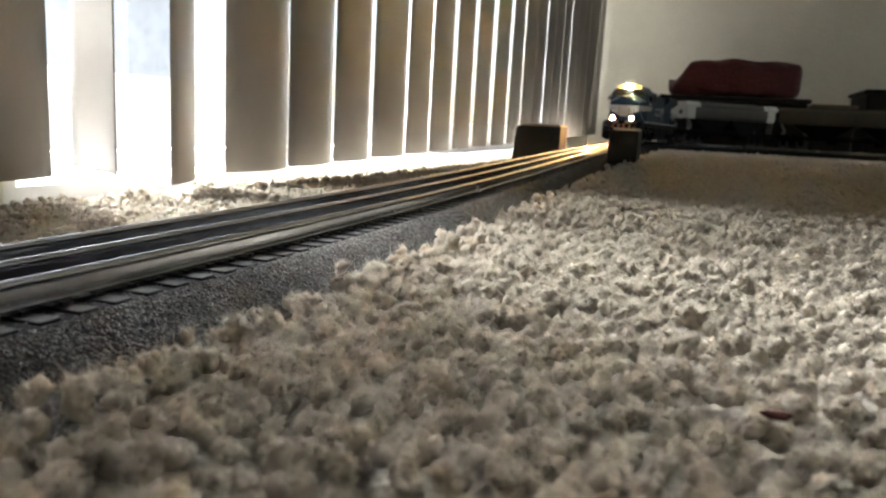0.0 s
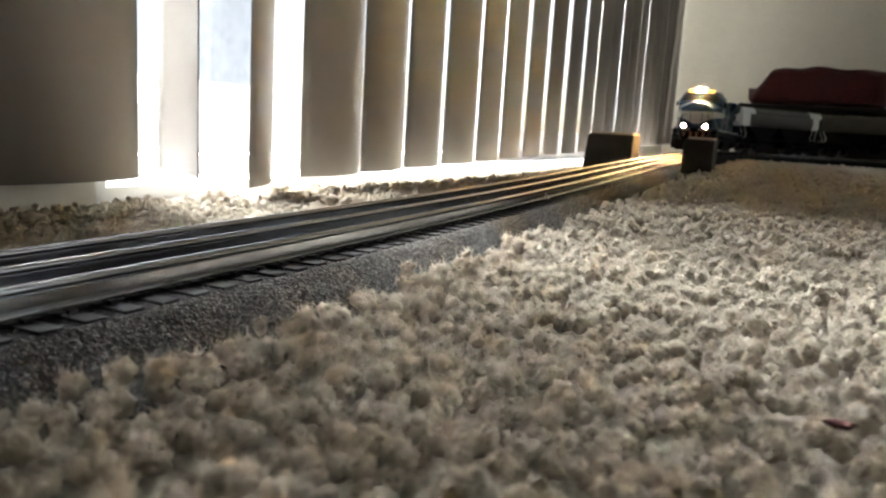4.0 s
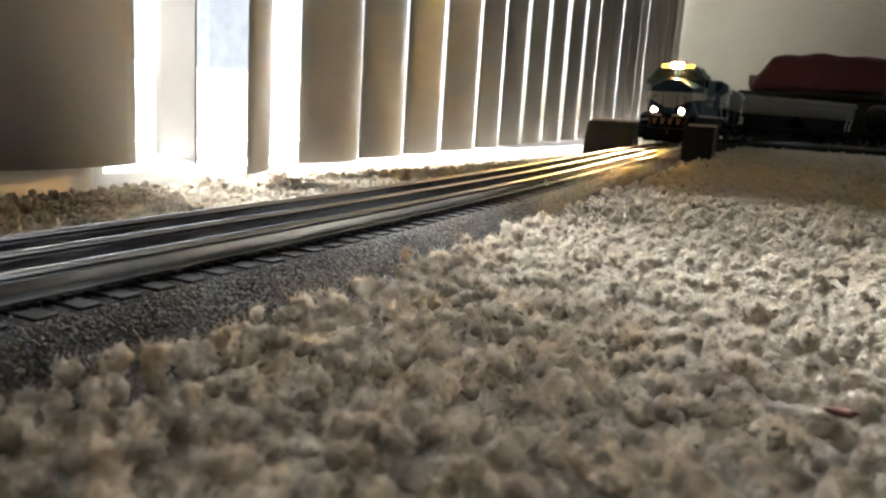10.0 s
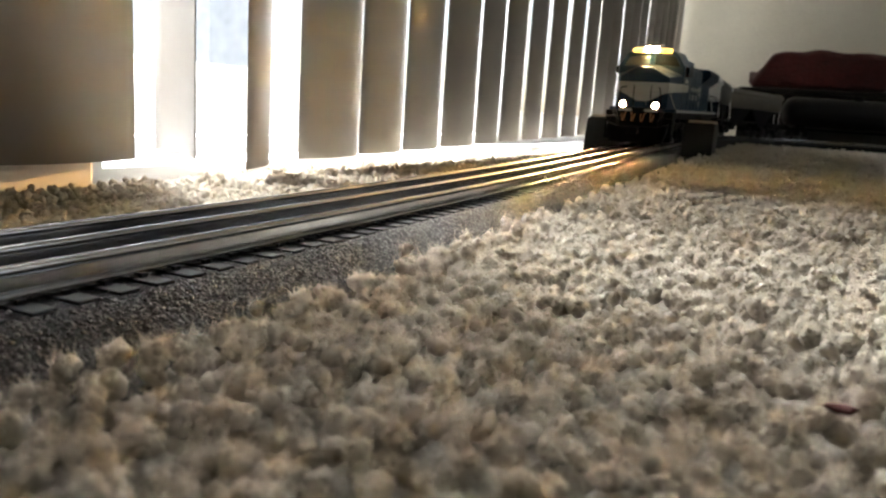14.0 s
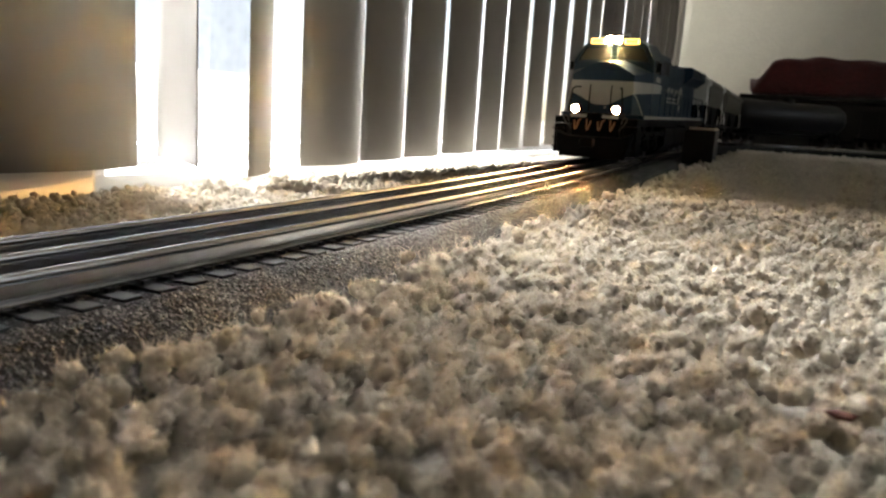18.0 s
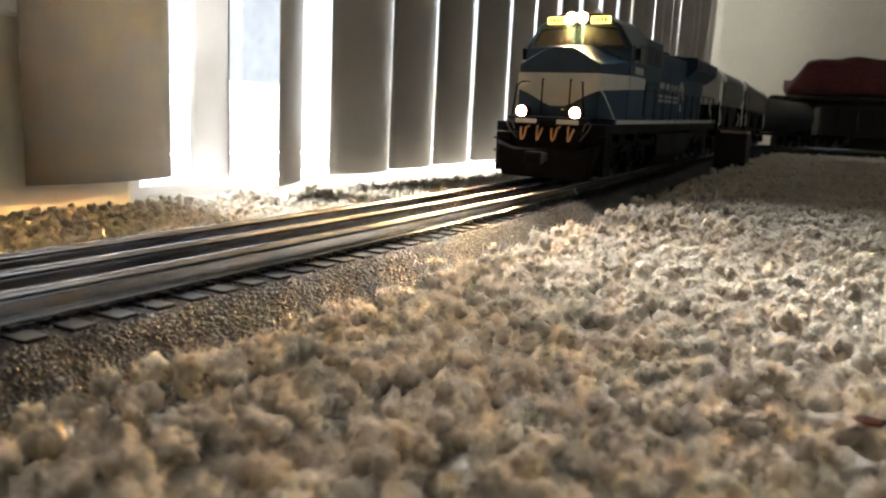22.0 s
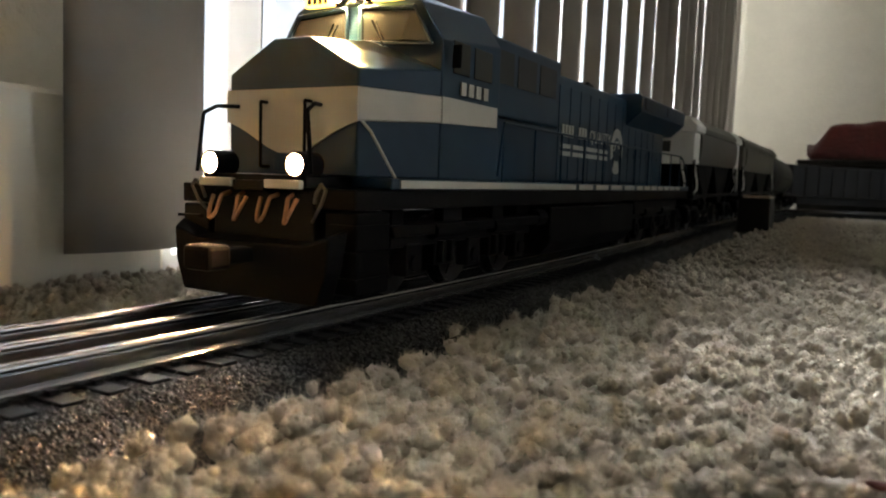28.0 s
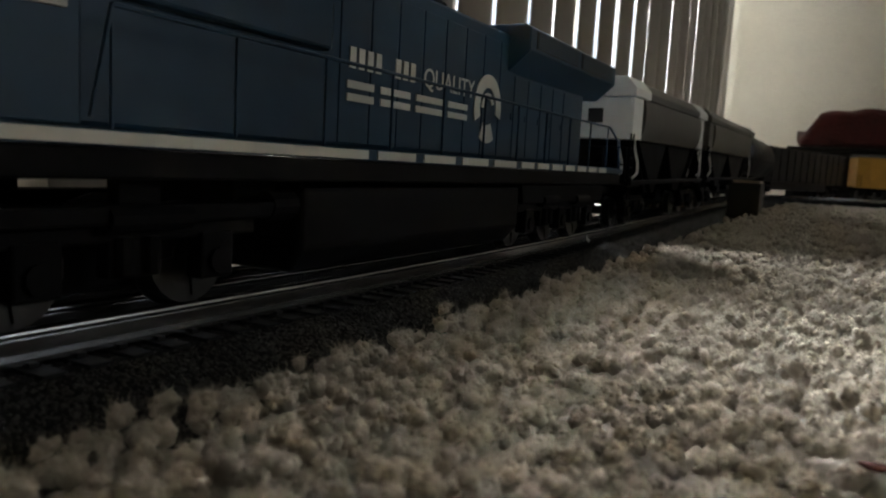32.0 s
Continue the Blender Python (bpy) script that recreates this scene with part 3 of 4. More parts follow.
def coupler(parent, u, way):
    bm = boxed(-0.0025, 0.0025, min(u, u + way * 0.014), max(u, u + way * 0.014), 0.0125, 0.0165, bevel=0.0005)
    box(bm, -0.0048, 0.0048, min(u + way * 0.012, u + way * 0.020), max(u + way * 0.012, u + way * 0.020), 0.0115, 0.0180, bevel=0.0012)
    part("coupler", bm, M_BLACK, parent)


SPINS = []


# ---- locomotive ----
def wedge(name, pts_a, ua, pts_b, ub, mat, parent, label=""):
    """A hull between two outlines (x, z) of equal length at ua and ub."""
    bm = bmesh.new()
    a = [bm.verts.new((x, ua, z)) for x, z in pts_a]
    b = [bm.verts.new((x, ub, z)) for x, z in pts_b]
    n = len(a)
    bm.faces.new(a), bm.faces.new(b[::-1])
    for i in range(n):
        bm.faces.new((a[i], b[i], b[(i + 1) % n], a[(i + 1) % n]))
    bmesh.ops.recalc_face_normals(bm, faces=bm.faces)
    bmesh.ops.bevel(bm, geom=list(bm.edges), offset=0.0005, segments=2, affect="EDGES", profile=0.5)
    return part(name, bm, mat, parent, label)


def locomotive():
    t = thing("locomotive", "blue model diesel locomotive with white band and lit lamps", "locomotive")
    part("frame", boxed(-0.0318, 0.0318, 0.004, 0.412, 0.0275, 0.0330, bevel=0.0005), M_BLACK, t)
    part("walkway", boxed(-0.0322, 0.0322, 0.0200, 0.414, 0.0331, 0.0362, bevel=0.0004), M_BLUE, t)
    part("front_platform", boxed(-0.0188, 0.0188, -0.0001, 0.0199, 0.0331, 0.0362, bevel=0.0003), M_BLACK, t)
    # white sill stripe, broken towards the rear
    runs = [(0.024, 0.1680)] + [(0.1725 + 0.0245 * k, 0.1725 + 0.0245 * k + 0.0195) for k in range(4)] + [(0.2710 + 0.0165 * k, 0.2710 + 0.0165 * k + 0.0125) for k in range(7)]
    for sx in (-1, 1):
        for a, b in runs:
            part("sill_stripe", boxed(*sorted((sx * 0.0320, sx * 0.0326)), a, b, 0.0335, 0.0358), M_WHITE, t, "white reflective stripe")
    # nose with slanted shoulders, white band round it
    nose = [(-0.0238, 0.0363), (-0.0238, 0.0655), (-0.0068, 0.0752), (0.0068, 0.0752), (0.0238, 0.0655), (0.0238, 0.0363)]
    nose_b = [(-0.0319, 0.0363), (-0.0319, 0.0690), (-0.0085, 0.0785), (0.0085, 0.0785), (0.0319, 0.0690), (0.0319, 0.0363)]
    wedge("nose", nose, 0.0150, nose_b, 0.046, M_BLUE, t)
    dip = [(0.0242, 0.0608), (0.0242, 0.0515), (0.0205, 0.0503), (0.0165, 0.0486), (0.0120, 0.0462), (0.0078, 0.0440), (0.0040, 0.0426)]
    part("nose_band", prism([(-x, z) for x, z in dip[::-1]][::-1] + dip[::-1], 0.0142, 0.0149, "y"), M_WHITE, t, "white painted band dipping down the nose")
    for sx in (-1, 1):
        wedge("nose_band", [(sx * 0.0235, 0.0515), (sx * 0.0242, 0.0515), (sx * 0.0242, 0.0608), (sx * 0.0235, 0.0608)], 0.0146, [(sx * 0.0312, 0.0532), (sx * 0.0326, 0.0532), (sx * 0.0326, 0.0612), (sx * 0.0312, 0.0612)], 0.0453, M_WHITE, t, "white painted band")
        part("cab_band", prism([(0.0452, 0.0532), (0.0452, 0.0612), (0.083, 0.0612), (0.083, 0.0546)], *sorted((sx * 0.0322, sx * 0.0330)), "x"), M_WHITE, t, "white painted band")
        for k in range(4):
            part("road_number_bar", boxed(*sorted((sx * 0.0326, sx * 0.0331)), 0.0565 + 0.0052 * k, 0.0598 + 0.0052 * k, 0.0628, 0.0668), M_WHITE, t)
    door = part("nose_door", boxed(-0.0055, 0.0055, 0.0140, 0.0149, 0.0372, 0.0424, bevel=0.0003), M_BLUE, t)
    part("door_handle", boxed(0.0032, 0.0044, 0.0132, 0.0141, 0.0402, 0.0410), M_SILVER, door)
    for sx in (-1, 1):
        bm = bmesh.new()
        pipe(bm, [(sx * 0.0082, 0.0150, 0.0385), (sx * 0.0082, 0.0115, 0.0385), (sx * 0.0082, 0.0115, 0.0570), (sx * 0.0082, 0.0150, 0.0570)], 0.0005)
        part("grab_iron", bm, M_BLACK, t)
    # cab
    cab = [(-0.0322, 0.0363), (-0.0322, 0.0820), (-0.0255, 0.0925), (-0.0120, 0.0975), (0.0120, 0.0975), (0.0255, 0.0925), (0.0322, 0.0820), (0.0322, 0.0363)]
    cab_f = [(-0.0322, 0.0363), (-0.0322, 0.0780), (-0.0245, 0.0900), (-0.0120, 0.0965), (0.0120, 0.0965), (0.0245, 0.0900), (0.0322, 0.0780), (0.0322, 0.0363)]
    wedge("cab", cab_f, 0.0455, cab, 0.0860, M_BLUE, t)
    for sx in (-1, 1):
        wedge("windshield", [(sx * 0.0025, 0.0790), (sx * 0.0025, 0.0890), (sx * 0.0225, 0.0875), (sx * 0.0285, 0.0775)], 0.0446, [(sx * 0.0025, 0.0790), (sx * 0.0025, 0.0890), (sx * 0.0225, 0.0875), (sx * 0.0285, 0.0775)], 0.0453, M_WINDOW, t, "dark windshield pane")
        bm = bmesh.new()
        pipe(bm, [(sx * 0.0025, 0.0440, 0.0785), (sx * 0.0025, 0.0440, 0.0896), (sx * 0.0228, 0.0440, 0.0882), (sx * 0.0292, 0.0440, 0.0768), (sx * 0.0025, 0.0440, 0.0785)], 0.0006)
        part("windshield_frame", bm, M_BLUE, t)
        bm = bmesh.new()
        pipe(bm, [(sx * 0.012, 0.0436, 0.0768), (sx * 0.0075, 0.0436, 0.0850)], 0.0003)
        part("wiper", bm, M_BLACK, t)
        for a, b in ((0.0520, 0.0630), (0.0660, 0.0790)):
            part("side_window", boxed(*sorted((sx * 0.0318, sx * 0.0326)), a, b, 0.0690, 0.0790, bevel=0.0003), M_WINDOW, t, "dark cab side window")
        part("mirror", boxed(*sorted((sx * 0.0335, sx * 0.0365)), 0.0490, 0.0500, 0.0700, 0.0770, bevel=0.0003), M_BLACK, t)
        b = part("number_board", boxed(*sorted((sx * 0.0075, sx * 0.0190)), 0.0425, 0.0450, 0.0905, 0.0945, bevel=0.0006), M_BOARD, t, "lit yellow number board")
        for k in range(4):
            c = sx * 0.01325 + (k - 1.5) * 0.0022
            part("number_bar", boxed(c - 0.0007, c + 0.0007, 0.0420, 0.0424, 0.0913, 0.0937), M_LINE, b)
    hl = part("headlight_housing", boxed(-0.0072, 0.0072, 0.0425, 0.0460, 0.0900, 0.0968, bevel=0.0012), M_BLACK, t)
    for sx in (-1, 1):
        bm = bmesh.new()
        rod(bm, (sx * 0.0034, 0.0424, 0.0934), (sx * 0.0034, 0.0418, 0.0934), 0.0026, 16)
        part("headlight", bm, M_LAMP, hl, "glowing headlight lens")
        # added tube round the flush lens, only to narrow its spread of light
        bm = bmesh.new()
        rings = [[bm.verts.new((sx * 0.0034 + rr * math.cos(a), u, 0.0934 + rr * math.sin(a))) for a in [j * math.tau / 20 for j in range(20)]] for rr, u in ((0.0028, 0.0424), (0.0028, 0.0392), (0.0033, 0.0392), (0.0033, 0.0424))]
        for p, q in zip(rings, rings[1:] + rings[:1]):
            for j in range(20):
                bm.faces.new((p[j], q[j], q[(j + 1) % 20], p[(j + 1) % 20]))
        bmesh.ops.recalc_face_normals(bm, faces=bm.faces)
        part("beam_baffle", bm, M_BLACK, hl)
    for sx in (-1, 1):
        bm = bmesh.new()
        rod(bm, (sx * 0.0155, 0.0022, 0.0390), (sx * 0.0155, 0.0070, 0.0390), 0.0036, 16)
        # ring added past the lens to keep its light off nose and plough
        rings = [[bm.verts.new((sx * 0.0155 + rr * math.cos(a), u, 0.0390 + rr * math.sin(a))) for a in [j * math.tau / 20 for j in range(20)]] for rr, u in ((0.0029, 0.0023), (0.0029, -0.0010), (0.0036, -0.0010), (0.0036, 0.0023))]
        for p, q in zip(rings, rings[1:]):
            for j in range(20):
                bm.faces.new((p[j], q[j], q[(j + 1) % 20], p[(j + 1) % 20]))
        box(bm, sx * 0.0155 - 0.0022, sx * 0.0155 + 0.0022, 0.003, 0.006, 0.0340, 0.0365)
        h = part("ditch_lamp_housing", bm, M_BLACK, t)
        bm = bmesh.new()
        rod(bm, (sx * 0.0155, 0.0021, 0.0390), (sx * 0.0155, 0.0009, 0.0390), 0.0026, 16)
        part("ditch_lamp", bm, M_DITCH, h, "glowing ditch lamp lens")
    # long hood
    part("hood", boxed(-0.0235, 0.0235, 0.0861, 0.365, 0.0363, 0.0845, bevel=0.0012), M_BLUE, t)
    part("electrical_cabinet", boxed(-0.0262, 0.0262, 0.0862, 0.160, 0.0600, 0.0885, bevel=0.001), M_BLUE, t)
    rad = [(-0.0235, 0.0700), (-0.0325, 0.0780), (-0.0325, 0.0865), (-0.0300, 0.0880), (0.0300, 0.0880), (0.0325, 0.0865), (0.0325, 0.0780), (0.0235, 0.0700)]
    part("radiator", prism(rad, 0.272, 0.386, "y", 0.0005), M_BLUE, t)
    for sx in (-1, 1):
        for k in range(2):
            g = part("radiator_grille", boxed(*sorted((sx * 0.0323, sx * 0.0328)), 0.278 + 0.054 * k, 0.326 + 0.054 * k, 0.0792, 0.0858), M_GRILLE, t)
            for j in range(6):
                part("louvre", boxed(*sorted((sx * 0.0327, sx * 0.0331)), 0.279 + 0.054 * k, 0.325 + 0.054 * k, 0.0797 + j * 0.001, 0.0802 + j * 0.001), M_BLUE, g)
        for k in range(13):
            u = 0.166 + 0.0142 * k
            d = part("hood_door", boxed(*sorted((sx * 0.0233, sx * 0.0238)), u, u + 0.0132, 0.0375, 0.0690 if u > 0.27 else 0.0800, bevel=0.0002), M_BLUE, t)
            part("latch", boxed(*sorted((sx * 0.0237, sx * 0.0241)), u + 0.0112, u + 0.0122, 0.052, 0.0545), M_BLUE, d)
        for k in range(3):
            part("cabinet_grille", boxed(*sorted((sx * 0.0260, sx * 0.0265)), 0.092 + 0.022 * k, 0.110 + 0.022 * k, 0.0720, 0.0840), M_GRILLE, t)
    for k in range(3):
        bm = bmesh.new()
        u = 0.295 + 0.032 * k
        rod(bm, (0, u, 0.0878), (0, u, 0.0900), 0.0140, 24)
        f = part("roof_fan", bm, M_BLACK, t)
        bm = bmesh.new()
        for j in range(4):
            box(bm, -0.0125, 0.0125, -0.0004, 0.0004, 0, 0.0004, m=Matrix.Translation((0, u, 0.0900)) @ Matrix.Rotation(j * math.pi / 4, 4, "Z"))
        part("fan_guard", bm, M_BLUE, f)
    part("exhaust_stack", boxed(-0.006, 0.006, 0.205, 0.222, 0.0840, 0.0885, bevel=0.0006), M_BLACK, t)
    part("roof_hatch", boxed(-0.012, 0.012, 0.170, 0.196, 0.0842, 0.0860, bevel=0.0005), M_BLUE, t)
    bm = bmesh.new()
    for k, (dx, ln) in enumerate(((-0.002, 0.012), (0.0, 0.010), (0.002, 0.009))):
        rod(bm, (0.012 + dx * 1.5, 0.236, 0.0878), (0.012 + dx * 1.5, 0.236 - ln, 0.0878), 0.0006, 8, 0.0014)
    rod(bm, (0.012, 0.236, 0.0840), (0.012, 0.236, 0.0880), 0.0007, 8)
    part("air_horn", bm, M_BLACK, t)
    bm = bmesh.new()
    rod(bm, (0.006, 0.06, 0.0970), (0.006, 0.06, 0.1005), 0.0035, 14, 0.0015)
    part("antenna", bm, M_WHITE, t)
    # lettering on the hood: word kept, company name and emblem as plain shapes
    for sx in (-1, 1):
        side = pose(sx * 0.0241, 0.2085 if sx > 0 else 0.230, 0.0570, 90, 0, 90 * sx)
        cu = bpy.data.curves.new("lettering", "FONT")
        cu.body, cu.size, cu.extrude = "QUALITY", 0.0085, 0.00008
        cu.materials.append(M_WHITE)
        tmp = bpy.data.objects.new("lettering", cu)
        scene.collection.objects.link(tmp)
        dg = bpy.context.evaluated_depsgraph_get()
        me = bpy.data.meshes.new_from_object(tmp.evaluated_get(dg))
        bpy.data.objects.remove(tmp)
        o = new("lettering", me)
        o.parent = t
        o.matrix_local = side
        if not me.materials:
            me.materials.append(M_WHITE)
        tagged(o, "white painted lettering")
        for k in range(7):
            u = 0.1698 + 0.0041 * k + (0.0062 if k > 3 else 0.0)
            part("name_bar", boxed(*sorted((sx * 0.0239, sx * 0.0242)), u, u + 0.0027, 0.0575, 0.0630), M_WHITE, t)
        for a, b in ((0.1690, 0.1815), (0.1850, 0.2010), (0.2045, 0.2215), (0.2250, 0.2390)):
            for z in (0.0488, 0.0522):
                part("speed_bar", boxed(*sorted((sx * 0.0239, sx * 0.0242)), a, b, z, z + 0.0020), M_WHITE, t)
        bm = bmesh.new()
        for lo, hi, r0, r1 in ((-15, 205, 0.0074, 0.0122), (20, 180, 0.0036, 0.0056), (238, 300, 0.0060, 0.0126)):
            ring = []
            for i in range(21):
                a = radians(lo + (hi - lo) * i / 20)
                ring.append([bm.verts.new((sx * 0.0242, 0.2555 + rr * math.cos(a) * 0.92, 0.0545 + rr * math.sin(a))) for rr in (r0, r1)])
            for p, q in zip(ring, ring[1:]):
                bm.faces.new((p[0], p[1], q[1], q[0]))
        ext = bmesh.ops.extrude_face_region(bm, geom=list(bm.faces))
        bmesh.ops.translate(bm, verts=[v for v in ext["geom"] if isinstance(v, bmesh.types.BMVert)], vec=(-sx * 0.0004, 0, 0))
        bmesh.ops.recalc_face_normals(bm, faces=bm.faces)
        part("emblem", bm, M_WHITE, t, "white wheel emblem")
    # handrails
    for sx in (-1, 1):
        for k in range(11):
            u = 0.092 + 0.0292 * k
            bm = bmesh.new()
            rod(bm, (sx * 0.0316, u, 0.0360), (sx * 0.0316, u, 0.0570), 0.0004, 6)
            part("stanchion", bm, M_BLUE, t)
        bm = bmesh.new()
        pipe(bm, [(sx * 0.0316, 0.088, 0.0380), (sx * 0.0316, 0.092, 0.0570), (sx * 0.0316, 0.386, 0.0570), (sx * 0.0316, 0.405, 0.0500), (sx * 0.0316, 0.408, 0.0365)], 0.0005)
        part("handrail", bm, M_BLUE, t)
        # stair rails and corner rails at the front
        bm = bmesh.new()
        pipe(bm, [(sx * 0.0225, 0.0150, 0.0540), (sx * 0.0260, 0.0180, 0.0490), (sx * 0.0315, 0.0240, 0.0350)], 0.00042)
        part("stair_rail", bm, M_WHITE, t, "white stair handrail")
        bm = bmesh.new()
        pipe(bm, [(sx * 0.0150, 0.0100, 0.0555), (sx * 0.0178, 0.0040, 0.0552), (sx * 0.0188, 0.0000, 0.0530), (sx * 0.0208, -0.0005, 0.0365)], 0.0006)
        part("corner_rail", bm, M_BLACK, t, "thin bent handrail")
        st = part("step_well", boxed(*sorted((sx * 0.0215, sx * 0.0320)), 0.0045, 0.0200, 0.0050, 0.0270, bevel=0.0006), M_BLACK, t)
        for k in range(3):
            part("step", boxed(*sorted((sx * 0.0240, sx * 0.0328)), 0.0030, 0.0190, 0.0090 + 0.0070 * k, 0.0098 + 0.0070 * k), M_BLACK, st)
        bm = bmesh.new()
        pipe(bm, [(sx * 0.0185, 0.0030, 0.0240), (sx * 0.0225, 0.0015, 0.0285), (sx * 0.0245, 0.0010, 0.0325), (sx * 0.0230, 0.0010, 0.0342), (sx * 0.0210, 0.0015, 0.0320), (sx * 0.0200, 0.0020, 0.0290)], 0.0005)
        part("uncoupling_lever", bm, M_GREY, t, "grey bent uncoupling lever")
    for sx in (-1, 1):
        part("platform_edge", boxed(*sorted((sx * 0.0060, sx * 0.0182)), -0.0022, -0.0002, 0.0326, 0.0350, bevel=0.0004), M_WHITE, t, "white edge of the front platform")
    part("platform_step", boxed(-0.0058, 0.0058, -0.0018, -0.0002, 0.0318, 0.0346, bevel=0.0003), M_BLACK, t)
    # pilot and plough
    part("pilot", boxed(-0.0185, 0.0185, 0.0035, 0.0100, 0.0050, 0.0321, bevel=0.0008), M_BLACK, t)
    plow_l = [(-0.0305, 0.0228), (-0.0285, 0.0120), (-0.0255, 0.0032), (0.0255, 0.0032), (0.0285, 0.0120), (0.0305, 0.0228), (0.0190, 0.0190), (-0.0190, 0.0190)]
    plow_f = [(-0.0280, 0.0205), (-0.0275, 0.0115), (-0.0245, 0.0026), (0.0245, 0.0026), (0.0275, 0.0115), (0.0280, 0.0205), (0.0190, 0.0180), (-0.0190, 0.0180)]
    wedge("snow_plough", plow_f, -0.0022, plow_l, 0.0032, M_BLACK, t)
    for k in range(4):
        x = (-0.0115, -0.0065, 0.0065, 0.0115)[k]
        bm = bmesh.new()
        way = 0.0035 if k % 2 else -0.0035
        pts = [(x, 0.0032, 0.0310)] + [(x + way * (0.2 + 0.9 * j / 6), 0.0005 - 0.003 * math.sin(math.pi * j / 6), 0.0300 - 0.0065 * math.sin(math.pi * (j / 6) ** 0.8)) for j in range(7)]
        pipe(bm, pts, 0.0006)
        part("air_hose", bm, M_LIT_HOSE, t, "bent rubber air hose")
    coupler(t, 0.000, -1)
    coupler(t, 0.414, 1)
    # underside
    tank = prism([(-0.030, 0.0260), (-0.030, 0.0110), (-0.025, 0.0048), (0.025, 0.0048), (0.030, 0.0110), (0.030, 0.0260)], 0.146, 0.276, "y", 0.001)
    part("fuel_tank", tank, M_BLACK, t)
    for sx in (-1, 1):
        bm = bmesh.new()
        rod(bm, (sx * 0.0255, 0.137, 0.0215), (sx * 0.0255, 0.1455, 0.0215), 0.0035, 12)
        part("air_reservoir", bm, M_BLACK, t)
    for a, b in ((0.0110, 0.0300), (0.1330, 0.4080)):
        part("underframe", boxed(-0.0200, 0.0200, a, b, 0.0192, 0.0274, bevel=0.0006), M_BLACK, t)
    for sx in (-1, 1):
        for a, b in ((0.0310, 0.0372), (0.0615, 0.0745), (0.0985, 0.1080)):
            part("truck_bracket", boxed(*sorted((sx * 0.0215, sx * 0.0252)), a, b, 0.0190, 0.0274, bevel=0.0003), M_BLACK, t)
    for u in (0.082, 0.338):
        part("motor_block", boxed(-0.0118, 0.0118, u - 0.050, u + 0.050, 0.0040, 0.0191, bevel=0.0008), M_BLACK, t)
        for sx in (-1, 1):
            top = 0.0226 if u < 0.2 else 0.0270
            part("truck_skirt", prism([(u - 0.054, 0.0191), (u - 0.056, top), (u + 0.056, top), (u + 0.054, 0.0191)], *sorted((sx * 0.0205, sx * 0.0285)), "x", 0.0005), M_BLACK, t)
            for k in (-1, 1):
                bm = bmesh.new()
                rod(bm, (sx * 0.0272, u + k * 0.031, 0.0200), (sx * 0.0272, u + k * 0.012, 0.0200), 0.0026, 10)
                part("brake_cylinder", bm, M_BLACK, t)
        side_frame(t, u, 0.052, (-0.040, 0.0, 0.040))
        for a in (-0.040, 0.0, 0.040):
            SPINS.append(wheelset(t, u + a))
    return t


def freight_gear(t, length):
    part("centre_sill", boxed(-0.006, 0.006, 0.004, length - 0.004, 0.0195, 0.0250, bevel=0.0005), M_BLACK, t)
    for u in (0.040, length - 0.040):
        side_frame(t, u, 0.022, (-0.0175, 0.0175))
        for a in (-0.0175, 0.0175):
            SPINS.append(wheelset(t, u + a, 0.0088, 0.0088))
    coupler(t, 0.004, -1)
    coupler(t, length - 0.004, 1)


